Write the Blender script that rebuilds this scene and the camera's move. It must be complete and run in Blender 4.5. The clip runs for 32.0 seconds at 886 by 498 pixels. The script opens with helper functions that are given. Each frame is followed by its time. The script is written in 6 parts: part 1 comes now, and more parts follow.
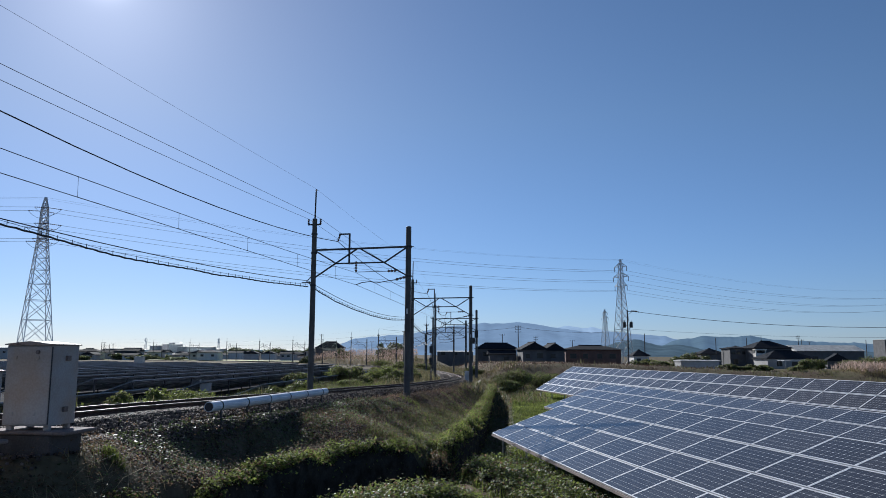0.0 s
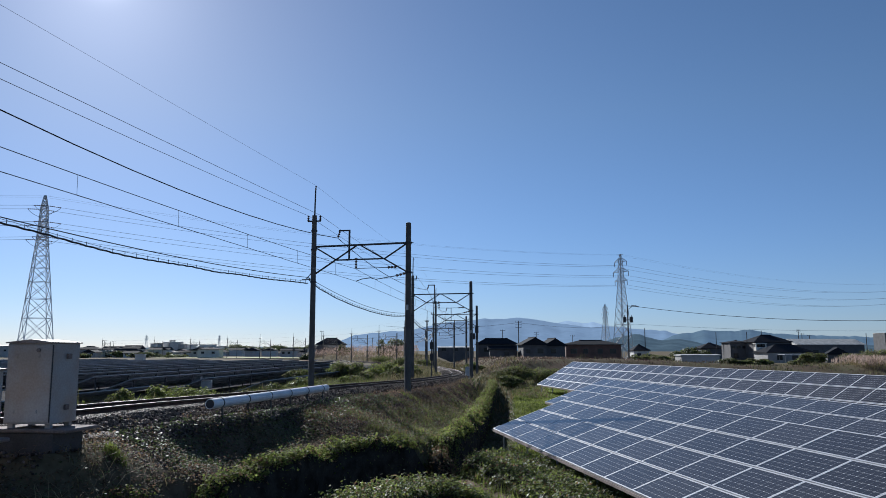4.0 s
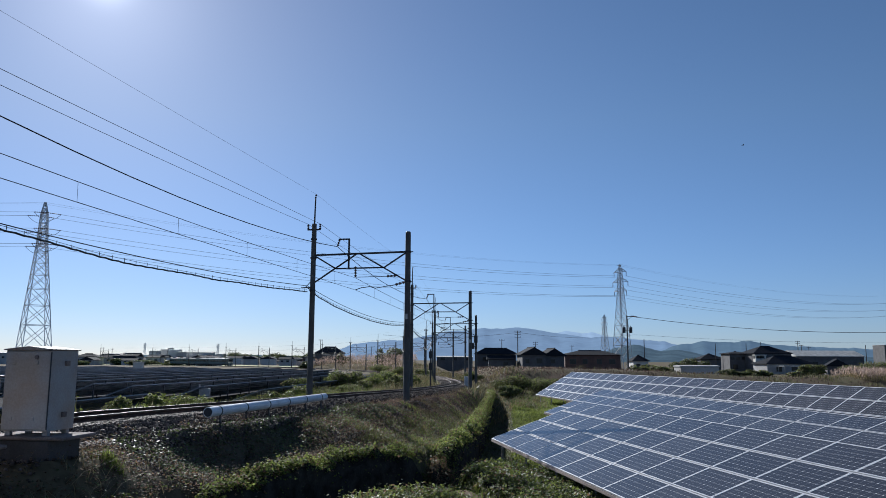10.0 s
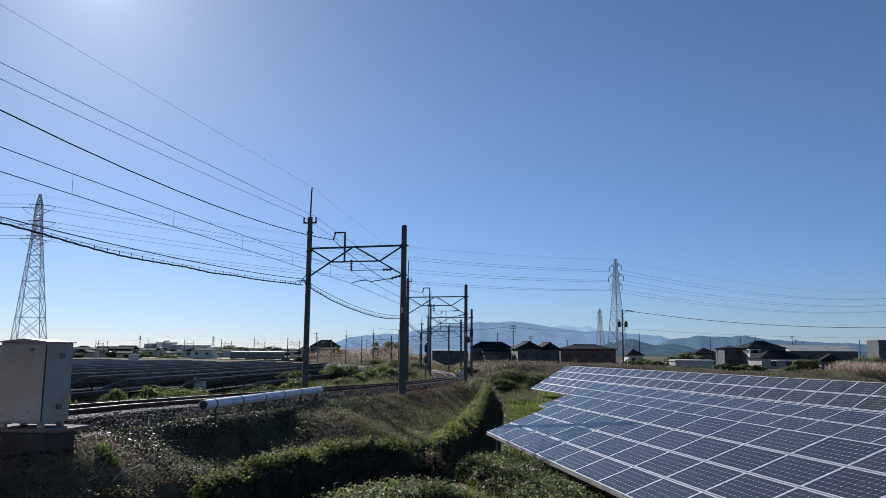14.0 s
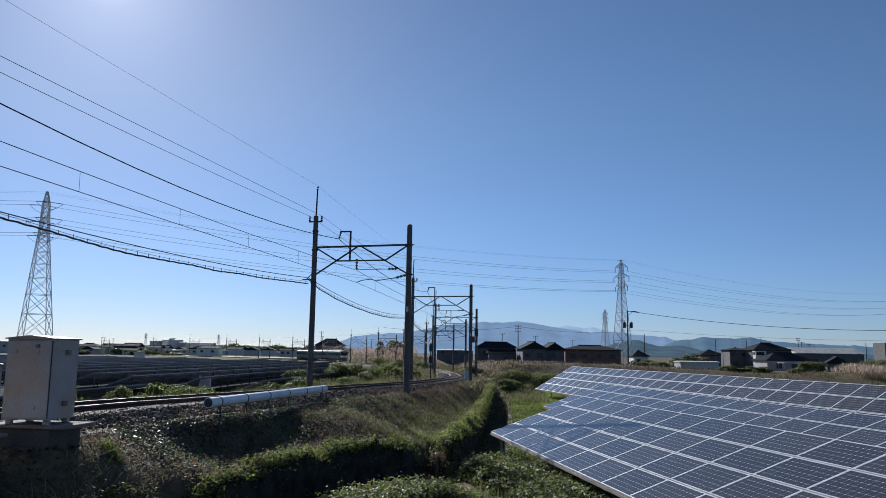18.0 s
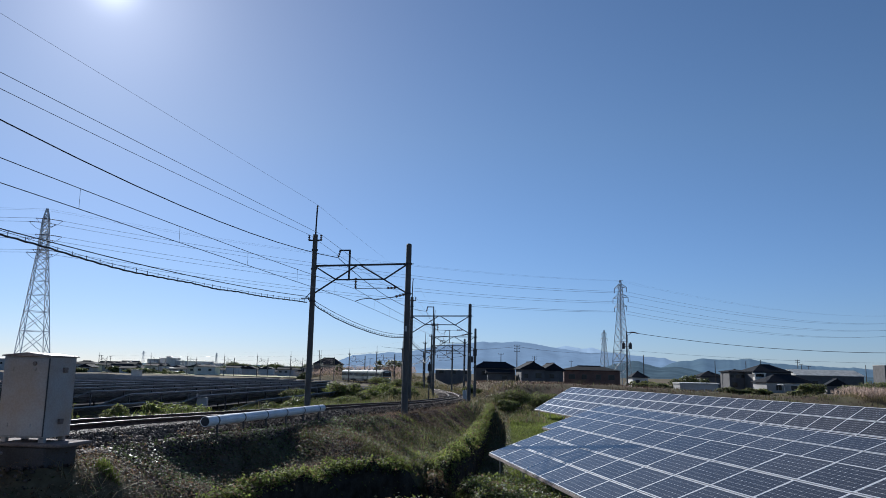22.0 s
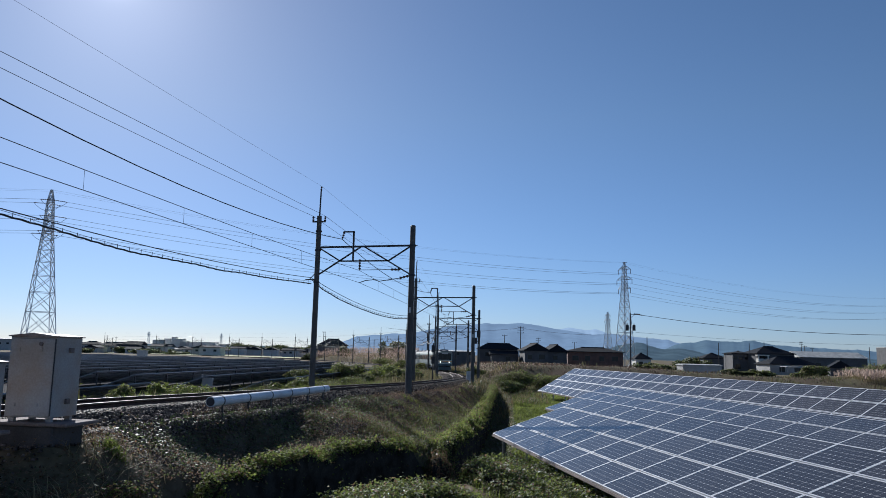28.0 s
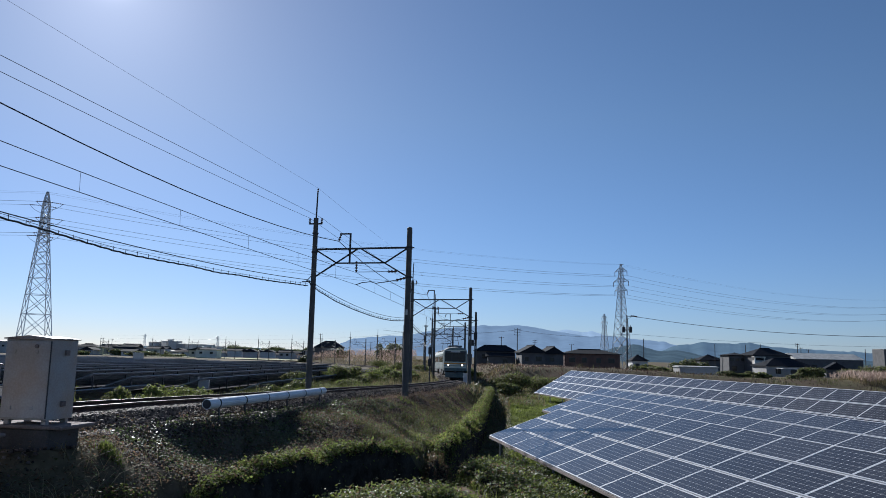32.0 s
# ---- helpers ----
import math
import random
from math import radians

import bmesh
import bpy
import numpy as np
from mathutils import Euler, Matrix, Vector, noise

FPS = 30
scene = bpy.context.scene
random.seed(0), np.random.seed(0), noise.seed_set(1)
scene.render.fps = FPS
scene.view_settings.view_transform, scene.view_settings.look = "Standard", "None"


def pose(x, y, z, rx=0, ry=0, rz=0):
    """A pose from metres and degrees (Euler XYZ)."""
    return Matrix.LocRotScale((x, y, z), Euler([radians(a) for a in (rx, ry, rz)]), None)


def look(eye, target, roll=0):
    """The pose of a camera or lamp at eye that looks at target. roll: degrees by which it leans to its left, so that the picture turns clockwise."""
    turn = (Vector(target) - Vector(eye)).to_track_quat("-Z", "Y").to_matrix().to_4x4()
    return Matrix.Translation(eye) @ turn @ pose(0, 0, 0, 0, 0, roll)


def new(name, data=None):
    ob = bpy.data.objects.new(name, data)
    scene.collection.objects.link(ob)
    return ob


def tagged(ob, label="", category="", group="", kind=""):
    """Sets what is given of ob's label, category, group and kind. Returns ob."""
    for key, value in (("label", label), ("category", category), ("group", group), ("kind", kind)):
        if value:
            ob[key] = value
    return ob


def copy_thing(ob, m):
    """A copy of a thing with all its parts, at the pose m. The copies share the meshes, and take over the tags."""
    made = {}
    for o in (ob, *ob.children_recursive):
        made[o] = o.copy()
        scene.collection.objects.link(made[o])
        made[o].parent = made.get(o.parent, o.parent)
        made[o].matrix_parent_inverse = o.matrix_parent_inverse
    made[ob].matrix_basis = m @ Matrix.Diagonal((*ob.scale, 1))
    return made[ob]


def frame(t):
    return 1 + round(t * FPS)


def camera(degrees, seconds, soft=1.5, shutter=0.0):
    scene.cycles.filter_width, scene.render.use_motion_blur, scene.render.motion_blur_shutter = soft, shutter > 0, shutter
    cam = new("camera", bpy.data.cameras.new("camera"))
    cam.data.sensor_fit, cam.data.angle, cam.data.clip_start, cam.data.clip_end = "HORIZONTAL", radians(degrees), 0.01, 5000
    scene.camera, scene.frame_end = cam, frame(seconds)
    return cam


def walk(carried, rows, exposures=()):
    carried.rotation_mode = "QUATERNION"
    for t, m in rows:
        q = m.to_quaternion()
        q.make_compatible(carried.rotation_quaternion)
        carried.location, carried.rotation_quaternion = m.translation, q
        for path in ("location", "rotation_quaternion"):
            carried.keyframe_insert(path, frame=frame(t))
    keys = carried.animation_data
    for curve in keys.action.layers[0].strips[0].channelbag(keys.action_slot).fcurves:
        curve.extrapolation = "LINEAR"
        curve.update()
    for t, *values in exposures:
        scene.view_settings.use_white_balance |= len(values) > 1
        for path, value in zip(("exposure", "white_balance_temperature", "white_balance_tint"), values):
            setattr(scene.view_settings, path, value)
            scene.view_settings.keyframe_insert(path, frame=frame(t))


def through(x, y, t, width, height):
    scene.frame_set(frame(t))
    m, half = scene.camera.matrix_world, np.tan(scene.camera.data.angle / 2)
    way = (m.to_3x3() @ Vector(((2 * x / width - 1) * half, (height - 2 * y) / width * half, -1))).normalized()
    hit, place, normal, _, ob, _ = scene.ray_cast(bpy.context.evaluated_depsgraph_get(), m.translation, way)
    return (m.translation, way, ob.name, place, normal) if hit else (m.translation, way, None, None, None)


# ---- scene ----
cam = camera(60.2, 32.0, soft=0.6)
# seconds and the camera's turn in degrees; the eye stays where it is
EYE = (0.0, 0.0, 3.8)
TURNS = [
    (0.0, 97.850, -0.284, -0.039),
    (0.5, 98.040, -0.029, 0.035),
    (1.0, 98.024, 0.131, 0.112),
    (1.5, 97.945, 0.171, 0.181),
    (2.0, 97.861, 0.043, 0.108),
    (2.5, 97.799, -0.067, 0.050),
    (3.0, 97.727, -0.006, 0.034),
    (3.5, 97.636, 0.101, 0.054),
    (5.5, 97.388, -0.321, -0.253),
    (6.0, 97.568, -0.316, -0.158),
    (6.5, 97.679, -0.313, -0.098),
    (7.0, 97.737, -0.403, -0.160),
    (7.5, 97.708, -0.483, -0.317),
    (8.0, 97.973, -0.436, -0.290),
    (8.5, 98.446, -0.430, -0.112),
    (9.0, 98.706, -0.368, 0.006),
    (9.5, 98.574, -0.323, -0.043),
    (10.0, 98.236, -0.301, -0.080),
    (10.5, 97.980, -0.296, -0.013),
    (11.0, 97.932, -0.292, -0.047),
    (11.5, 97.808, -0.205, -0.077),
    (12.0, 97.658, -0.270, -0.125),
    (12.5, 97.507, -0.360, -0.271),
    (13.0, 97.540, -0.382, -0.344),
    (13.5, 97.658, -0.334, -0.362),
    (14.0, 97.769, -0.477, -0.412),
    (14.5, 97.891, -0.513, -0.321),
    (16.5, 97.856, -0.717, 0.117),
    (17.0, 97.700, -0.769, 0.014),
    (17.5, 97.696, -0.853, -0.074),
    (18.0, 97.737, -0.895, -0.061),
    (18.5, 97.861, -0.710, 0.029),
    (19.0, 98.059, -0.738, 0.067),
    (19.5, 98.093, -1.009, -0.146),
    (20.0, 98.286, -1.053, -0.278),
    (20.5, 98.738, -0.914, -0.199),
    (21.0, 99.030, -0.836, -0.012),
    (21.5, 99.169, -1.040, -0.027),
    (22.0, 99.193, -1.241, -0.172),
    (22.5, 99.268, -1.195, -0.201),
    (23.0, 99.378, -1.013, 0.037),
    (23.5, 99.393, -0.862, 0.164),
    (24.0, 99.265, -0.879, 0.173),
    (24.5, 98.999, -1.026, -0.129),
    (25.0, 98.841, -0.922, -0.208),
    (25.5, 98.848, -0.777, 0.012),
    (27.5, 97.874, -1.379, 0.202),
    (28.0, 97.807, -1.360, 0.111),
    (28.5, 97.831, -1.292, 0.281),
    (29.0, 97.837, -1.213, 0.272),
    (29.5, 97.629, -1.142, 0.021),
    (30.0, 97.518, -1.229, -0.264),
    (30.5, 97.593, -1.246, -0.374),
    (31.0, 97.741, -1.245, -0.389),
    (31.5, 97.846, -1.280, -0.266),
    (32.0, 97.965, -1.310, -0.130),
]
walk(cam, [(t, pose(*EYE, rx, ry, rz)) for t, rx, ry, rz in TURNS], exposures=[(0, 0.49, 5720, 10), (32, 0.49, 5720, 10)])

# ---------------------------------------------------------------- light
SUN_AZ, SUN_EL = radians(-25.2), radians(25.6)      # azimuth from +y towards +x
world = bpy.data.worlds.new("sky")
scene.world = world
world.use_nodes = True
wn = world.node_tree.nodes
sky = wn.new("ShaderNodeTexSky")
sky.sky_type = "NISHITA"
sky.sun_disc = False
sky.sun_elevation, sky.sun_rotation = SUN_EL, SUN_AZ
sky.altitude, sky.air_density, sky.dust_density, sky.ozone_density = 20.0, 0.9, 0.12, 4.0
wn["Background"].inputs["Strength"].default_value = 0.055
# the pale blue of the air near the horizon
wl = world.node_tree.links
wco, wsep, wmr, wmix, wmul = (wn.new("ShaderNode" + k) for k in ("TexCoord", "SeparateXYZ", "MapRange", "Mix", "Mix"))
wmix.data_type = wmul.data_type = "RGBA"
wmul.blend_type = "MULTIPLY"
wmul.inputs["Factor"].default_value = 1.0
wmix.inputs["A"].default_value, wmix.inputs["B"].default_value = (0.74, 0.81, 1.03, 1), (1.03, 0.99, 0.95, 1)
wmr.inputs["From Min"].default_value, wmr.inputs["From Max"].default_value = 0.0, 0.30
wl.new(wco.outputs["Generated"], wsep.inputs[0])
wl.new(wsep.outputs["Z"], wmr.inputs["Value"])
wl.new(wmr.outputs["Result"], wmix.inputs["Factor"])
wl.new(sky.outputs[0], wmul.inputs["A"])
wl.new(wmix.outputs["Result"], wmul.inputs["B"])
sun = new("sun", bpy.data.lights.new("sun", "SUN"))
sun.data.energy, sun.data.angle, sun.data.color = 5.0, radians(0.53), (1.0, 0.93, 0.82)
sun_way = Vector((math.sin(SUN_AZ) * math.cos(SUN_EL), math.cos(SUN_AZ) * math.cos(SUN_EL), math.sin(SUN_EL)))
sun.matrix_world = look(sun_way * 100, (0, 0, 0))
# the bright ring of hazy air close round the sun
wdot = wn.new("ShaderNodeVectorMath")
wdot.operation = "DOT_PRODUCT"
wdot.inputs[1].default_value = sun_way
wl.new(wco.outputs["Generated"], wdot.inputs[0])
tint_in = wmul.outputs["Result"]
for power, amount, warm in ((3000, 8.0, 1.0), (240, 2.4, 1.0), (50, 0.5, 1.0), (14, 0.72, 1.28)):
    wpow, wadd = wn.new("ShaderNodeMath"), wn.new("ShaderNodeMix")
    wclip = wn.new("ShaderNodeMath")
    wclip.operation, wpow.operation = "MAXIMUM", "POWER"
    wclip.inputs[1].default_value, wpow.inputs[1].default_value = 0.0, power
    wadd.data_type, wadd.blend_type = "RGBA", "ADD"
    wadd.inputs["B"].default_value = (amount * warm, amount * 0.95, amount * 0.90 / warm, 1)
    wl.new(wdot.outputs["Value"], wclip.inputs[0])
    wl.new(wclip.outputs[0], wpow.inputs[0])
    wl.new(wpow.outputs[0], wadd.inputs["Factor"])
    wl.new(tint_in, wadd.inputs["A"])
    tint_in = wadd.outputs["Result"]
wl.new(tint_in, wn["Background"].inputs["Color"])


# ---------------------------------------------------------------- materials
def mat(name, base, rough=0.8, metal=0.0, var=0.25, scale=4.0, fine=60.0, bump=0.15, tint=None, spec=0.5, island=0.0, objvar=0.0, glow=None):
    """A surface with broad stains, a fine grain and a slight relief."""
    m = bpy.data.materials.new(name)
    m.use_nodes = True
    nt = m.node_tree
    n, l = nt.nodes, nt.links
    b = n["Principled BSDF"]
    geo = n.new("ShaderNodeTexCoord")
    broad, grain = n.new("ShaderNodeTexNoise"), n.new("ShaderNodeTexNoise")
    for tex, s, d in ((broad, scale, 5.0), (grain, fine, 3.0)):
        tex.inputs["Scale"].default_value, tex.inputs["Detail"].default_value = s, d
        l.new(geo.outputs["Object"], tex.inputs["Vector"])
    mix = n.new("ShaderNodeMix")
    mix.data_type = "RGBA"
    lo = tint or tuple(c * (1 - var) for c in base)
    hi = tuple(min(1.0, c * (1 + var * 0.6)) for c in base)
    mix.inputs["A"].default_value, mix.inputs["B"].default_value = (*lo, 1), (*hi, 1)
    ramp = n.new("ShaderNodeMapRange")
    ramp.inputs["From Min"].default_value, ramp.inputs["From Max"].default_value = 0.35, 0.65
    l.new(broad.outputs["Fac"], ramp.inputs["Value"])
    l.new(ramp.outputs["Result"], mix.inputs["Factor"])
    hsv = n.new("ShaderNodeHueSaturation")
    l.new(mix.outputs["Result"], hsv.inputs["Color"])
    value = n.new("ShaderNodeMapRange")
    value.inputs["From Min"].default_value, value.inputs["From Max"].default_value = 0.3, 0.7
    value.inputs["To Min"].default_value, value.inputs["To Max"].default_value = 1 - var * 0.5, 1 + var * 0.5
    l.new(grain.outputs["Fac"], value.inputs["Value"])
    out = value.outputs["Result"]
    for amount, node, socket in ((island, "ShaderNodeNewGeometry", "Random Per Island"), (objvar, "ShaderNodeObjectInfo", "Random")):
        if amount:
            src, rng, mul = n.new(node), n.new("ShaderNodeMapRange"), n.new("ShaderNodeMath")
            rng.inputs["To Min"].default_value, rng.inputs["To Max"].default_value = 1 - amount, 1 + amount
            l.new(src.outputs[socket], rng.inputs["Value"])
            mul.operation = "MULTIPLY"
            l.new(out, mul.inputs[0])
            l.new(rng.outputs["Result"], mul.inputs[1])
            out = mul.outputs["Value"]
    l.new(out, hsv.inputs["Value"])
    l.new(hsv.outputs["Color"], b.inputs["Base Color"])
    b.inputs["Roughness"].default_value, b.inputs["Metallic"].default_value = rough, metal
    b.inputs["Specular IOR Level"].default_value = spec
    if bump:
        bp = n.new("ShaderNodeBump")
        bp.inputs["Strength"].default_value, bp.inputs["Distance"].default_value = bump, 0.01
        l.new(grain.outputs["Fac"], bp.inputs["Height"])
        l.new(bp.outputs["Normal"], b.inputs["Normal"])
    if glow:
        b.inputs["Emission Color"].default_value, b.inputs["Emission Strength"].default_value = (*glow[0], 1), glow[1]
        # hills only: the painted haze glow is mottled like patches of woods
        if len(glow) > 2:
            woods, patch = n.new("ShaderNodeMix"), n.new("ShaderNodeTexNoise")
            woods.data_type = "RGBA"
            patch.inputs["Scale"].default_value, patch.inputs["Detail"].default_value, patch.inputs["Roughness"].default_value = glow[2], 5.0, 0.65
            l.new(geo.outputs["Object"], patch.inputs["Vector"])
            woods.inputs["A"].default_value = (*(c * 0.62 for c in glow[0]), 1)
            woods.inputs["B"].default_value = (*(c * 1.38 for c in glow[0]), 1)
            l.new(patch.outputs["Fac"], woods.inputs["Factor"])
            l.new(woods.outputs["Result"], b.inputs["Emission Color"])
    return m


def leafy(name, base, island=0.5, rough=0.5, through=0.35, tint=None):
    """Thin leaves: some light comes through them."""
    m = mat(name, base, rough, 0, 0.35, 0.35, 9.0, 0.0, tint=tint, island=island, spec=0.35)
    nt = m.node_tree
    n, l = nt.nodes, nt.links
    b, outp = n["Principled BSDF"], n["Material Output"]
    tr, add = n.new("ShaderNodeBsdfTranslucent"), n.new("ShaderNodeMixShader")
    col = b.inputs["Base Color"].links[0].from_socket
    l.new(col, tr.inputs["Color"])
    add.inputs["Fac"].default_value = through
    l.new(b.outputs[0], add.inputs[1])
    l.new(tr.outputs[0], add.inputs[2])
    l.new(add.outputs[0], outp.inputs["Surface"])
    return m


M = {
    "steel": mat("galvanised_steel", (0.30, 0.31, 0.32), 0.5, 0.7, 0.3, 3, 50),
    "concrete": mat("pole_concrete", (0.10, 0.095, 0.09), 0.9, 0, 0.25, 1.5, 60, 0.2),
    "rust": mat("rail_side_rust", (0.06, 0.034, 0.025), 0.95, 0.0, 0.4, 5, 70, 0.2),
    "railtop": mat("polished_rail_head", (0.10, 0.078, 0.066), 0.55, 0.5, 0.25, 4, 60, 0.05),
    "wire": mat("weathered_copper_wire", (0.17, 0.17, 0.17), 0.5, 0.4, 0.2, 2, 30, 0.0),
    "cable": mat("black_cable_sheath", (0.03, 0.03, 0.033), 0.6, 0, 0.2, 2, 30, 0.0),
    "porcelain": mat("brown_glazed_porcelain", (0.09, 0.05, 0.04), 0.25, 0, 0.15, 5, 40, 0.0),
    "sleeper": mat("sleeper_wood", (0.12, 0.09, 0.07), 0.9, 0, 0.3, 6, 60, 0.3, objvar=0.25),
    "ballast": mat("dusty_ballast", (0.060, 0.050, 0.044), 1.0, 0, 0.35, 0.8, 25, 0.9, tint=(0.042, 0.033, 0.028), spec=0.05),
    "stone": mat("ballast_stones", (0.105, 0.082, 0.071), 0.75, 0, 0.3, 4, 60, 0.2, island=0.75, spec=0.2),
    "soil": mat("grassy_soil", (0.095, 0.085, 0.05), 1.0, 0, 0.45, 0.25, 6, 0.6, tint=(0.115, 0.085, 0.06), spec=0.05),
    "panel_frame": mat("anodised_aluminium", (0.64, 0.64, 0.65), 0.4, 0.35, 0.12, 2, 40, 0.0),
    "dull_frame": mat("dull_aluminium", (0.34, 0.35, 0.37), 0.7, 0.2, 0.15, 1, 10, 0.0),
    "white_paint": mat("weathered_white_paint", (0.315, 0.32, 0.335), 0.6, 0, 0.2, 1.2, 30, 0.1, tint=(0.33, 0.27, 0.22)),
    "lid_paint": mat("rusting_lid_paint", (0.30, 0.25, 0.22), 0.7, 0, 0.35, 3, 40, 0.2, tint=(0.16, 0.10, 0.075)),
    # the shade on the plinth block is put into this dark concrete
    "damp_block": mat("shade_dark_concrete", (0.075, 0.07, 0.07), 0.95, 0, 0.35, 1.2, 30, 0.4),
    "withered": leafy("withered_brown_weeds", (0.115, 0.076, 0.06), rough=0.85, through=0.3, tint=(0.075, 0.05, 0.04)),
    "grey_paint": mat("grey_sheet_steel", (0.45, 0.46, 0.47), 0.5, 0.2, 0.15, 2, 30, 0.1),
    "pipe": mat("pale_plastic_pipe", (0.66, 0.68, 0.72), 0.5, 0, 0.12, 1.5, 30, 0.05),
    "dark": mat("dark_steel", (0.05, 0.05, 0.055), 0.6, 0.3, 0.2, 3, 40),
    "slab": mat("stained_concrete_slab", (0.20, 0.16, 0.145), 0.95, 0, 0.35, 1.2, 30, 0.4),
    # core of the vine banks; its dark tone stands in for deep shade
    "tangle": mat("shade_dark_stems_and_earth", (0.04, 0.036, 0.03), 1.0, 0, 0.5, 3, 20, 0.6, spec=0.05),
    "bark": mat("tree_bark", (0.10, 0.075, 0.05), 0.95, 0, 0.35, 4, 30, 0.6),
    "leaf": leafy("vine_leaves", (0.145, 0.175, 0.045), rough=0.68, through=0.5, tint=(0.095, 0.12, 0.03)),
    "ivy": leafy("glossy_ivy_leaves", (0.10, 0.125, 0.042), rough=0.6, through=0.4, tint=(0.075, 0.09, 0.035)),
    "leaf_dark": leafy("dark_evergreen_leaves", (0.095, 0.12, 0.042), rough=0.5, through=0.35, tint=(0.065, 0.082, 0.03)),
    "leaf_dry": leafy("dry_vine_leaves", (0.165, 0.11, 0.07), rough=0.8, through=0.45, tint=(0.13, 0.085, 0.05)),
    "grass": leafy("grass_blades", (0.16, 0.195, 0.04), rough=0.6, through=0.55, tint=(0.105, 0.125, 0.035)),
    "reed": leafy("pale_reed_plumes", (0.44, 0.345, 0.285), 0.3, 0.8, 0.45, tint=(0.32, 0.225, 0.175)),
    "weed": leafy("grey_green_weeds", (0.12, 0.13, 0.06), rough=0.8, through=0.4, tint=(0.12, 0.10, 0.055)),
    "rice": mat("ripe_rice", (0.28, 0.30, 0.08), 0.9, 0, 0.2, 0.1, 3, 0.2),
    "straw": leafy("dry_reed_stems", (0.26, 0.21, 0.11), 0.4, 0.8, 0.25),
    "tile": mat("dark_roof_tiles", (0.022, 0.025, 0.032), 0.9, 0, 0.25, 2, 12, 0.3, spec=0.06),
    "brown_wall": mat("brown_cladding", (0.16, 0.09, 0.07), 0.85, 0, 0.2, 1, 15, 0.2),
    "cream_wall": mat("cream_render", (0.74, 0.70, 0.62), 0.9, 0, 0.15, 0.7, 15, 0.2),
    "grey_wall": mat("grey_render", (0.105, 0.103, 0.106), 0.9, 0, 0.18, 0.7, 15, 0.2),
    "white_wall": mat("white_siding", (0.56, 0.55, 0.53), 0.85, 0, 0.1, 0.7, 15, 0.1),
    "glass": mat("dark_window_glass", (0.02, 0.022, 0.025), 0.06, 0, 0.1, 2, 5, 0.0, spec=0.8),
    "metal_roof": mat("weathered_metal_roof", (0.42, 0.42, 0.40), 0.8, 0.0, 0.25, 0.8, 10, 0.1),
    "tower": mat("lattice_tower_steel", (0.55, 0.56, 0.57), 0.5, 0.4, 0.15, 1, 20, 0.0),
    "train_body": mat("pale_green_train_paint", (0.165, 0.205, 0.195), 0.7, 0.0, 0.12, 1, 20, 0.0),
    "train_white": mat("ivory_train_paint", (0.55, 0.56, 0.47), 0.7, 0, 0.1, 1, 20, 0.0),
    "train_green": mat("deep_green_train_paint", (0.06, 0.095, 0.10), 0.4, 0, 0.15, 1, 20, 0.0),
    "orange": mat("orange_stripe_paint", (0.75, 0.30, 0.05), 0.45, 0, 0.1, 2, 20, 0.0),
    "train_roof": mat("grey_train_roof", (0.13, 0.14, 0.15), 0.7, 0.1, 0.2, 1, 20, 0.1),
    "lamp": mat("lit_headlamp", (0.9, 0.9, 0.8), 0.2, 0, 0.0, 1, 1, 0.0, glow=((1.0, 0.92, 0.78), 1.6)),
}


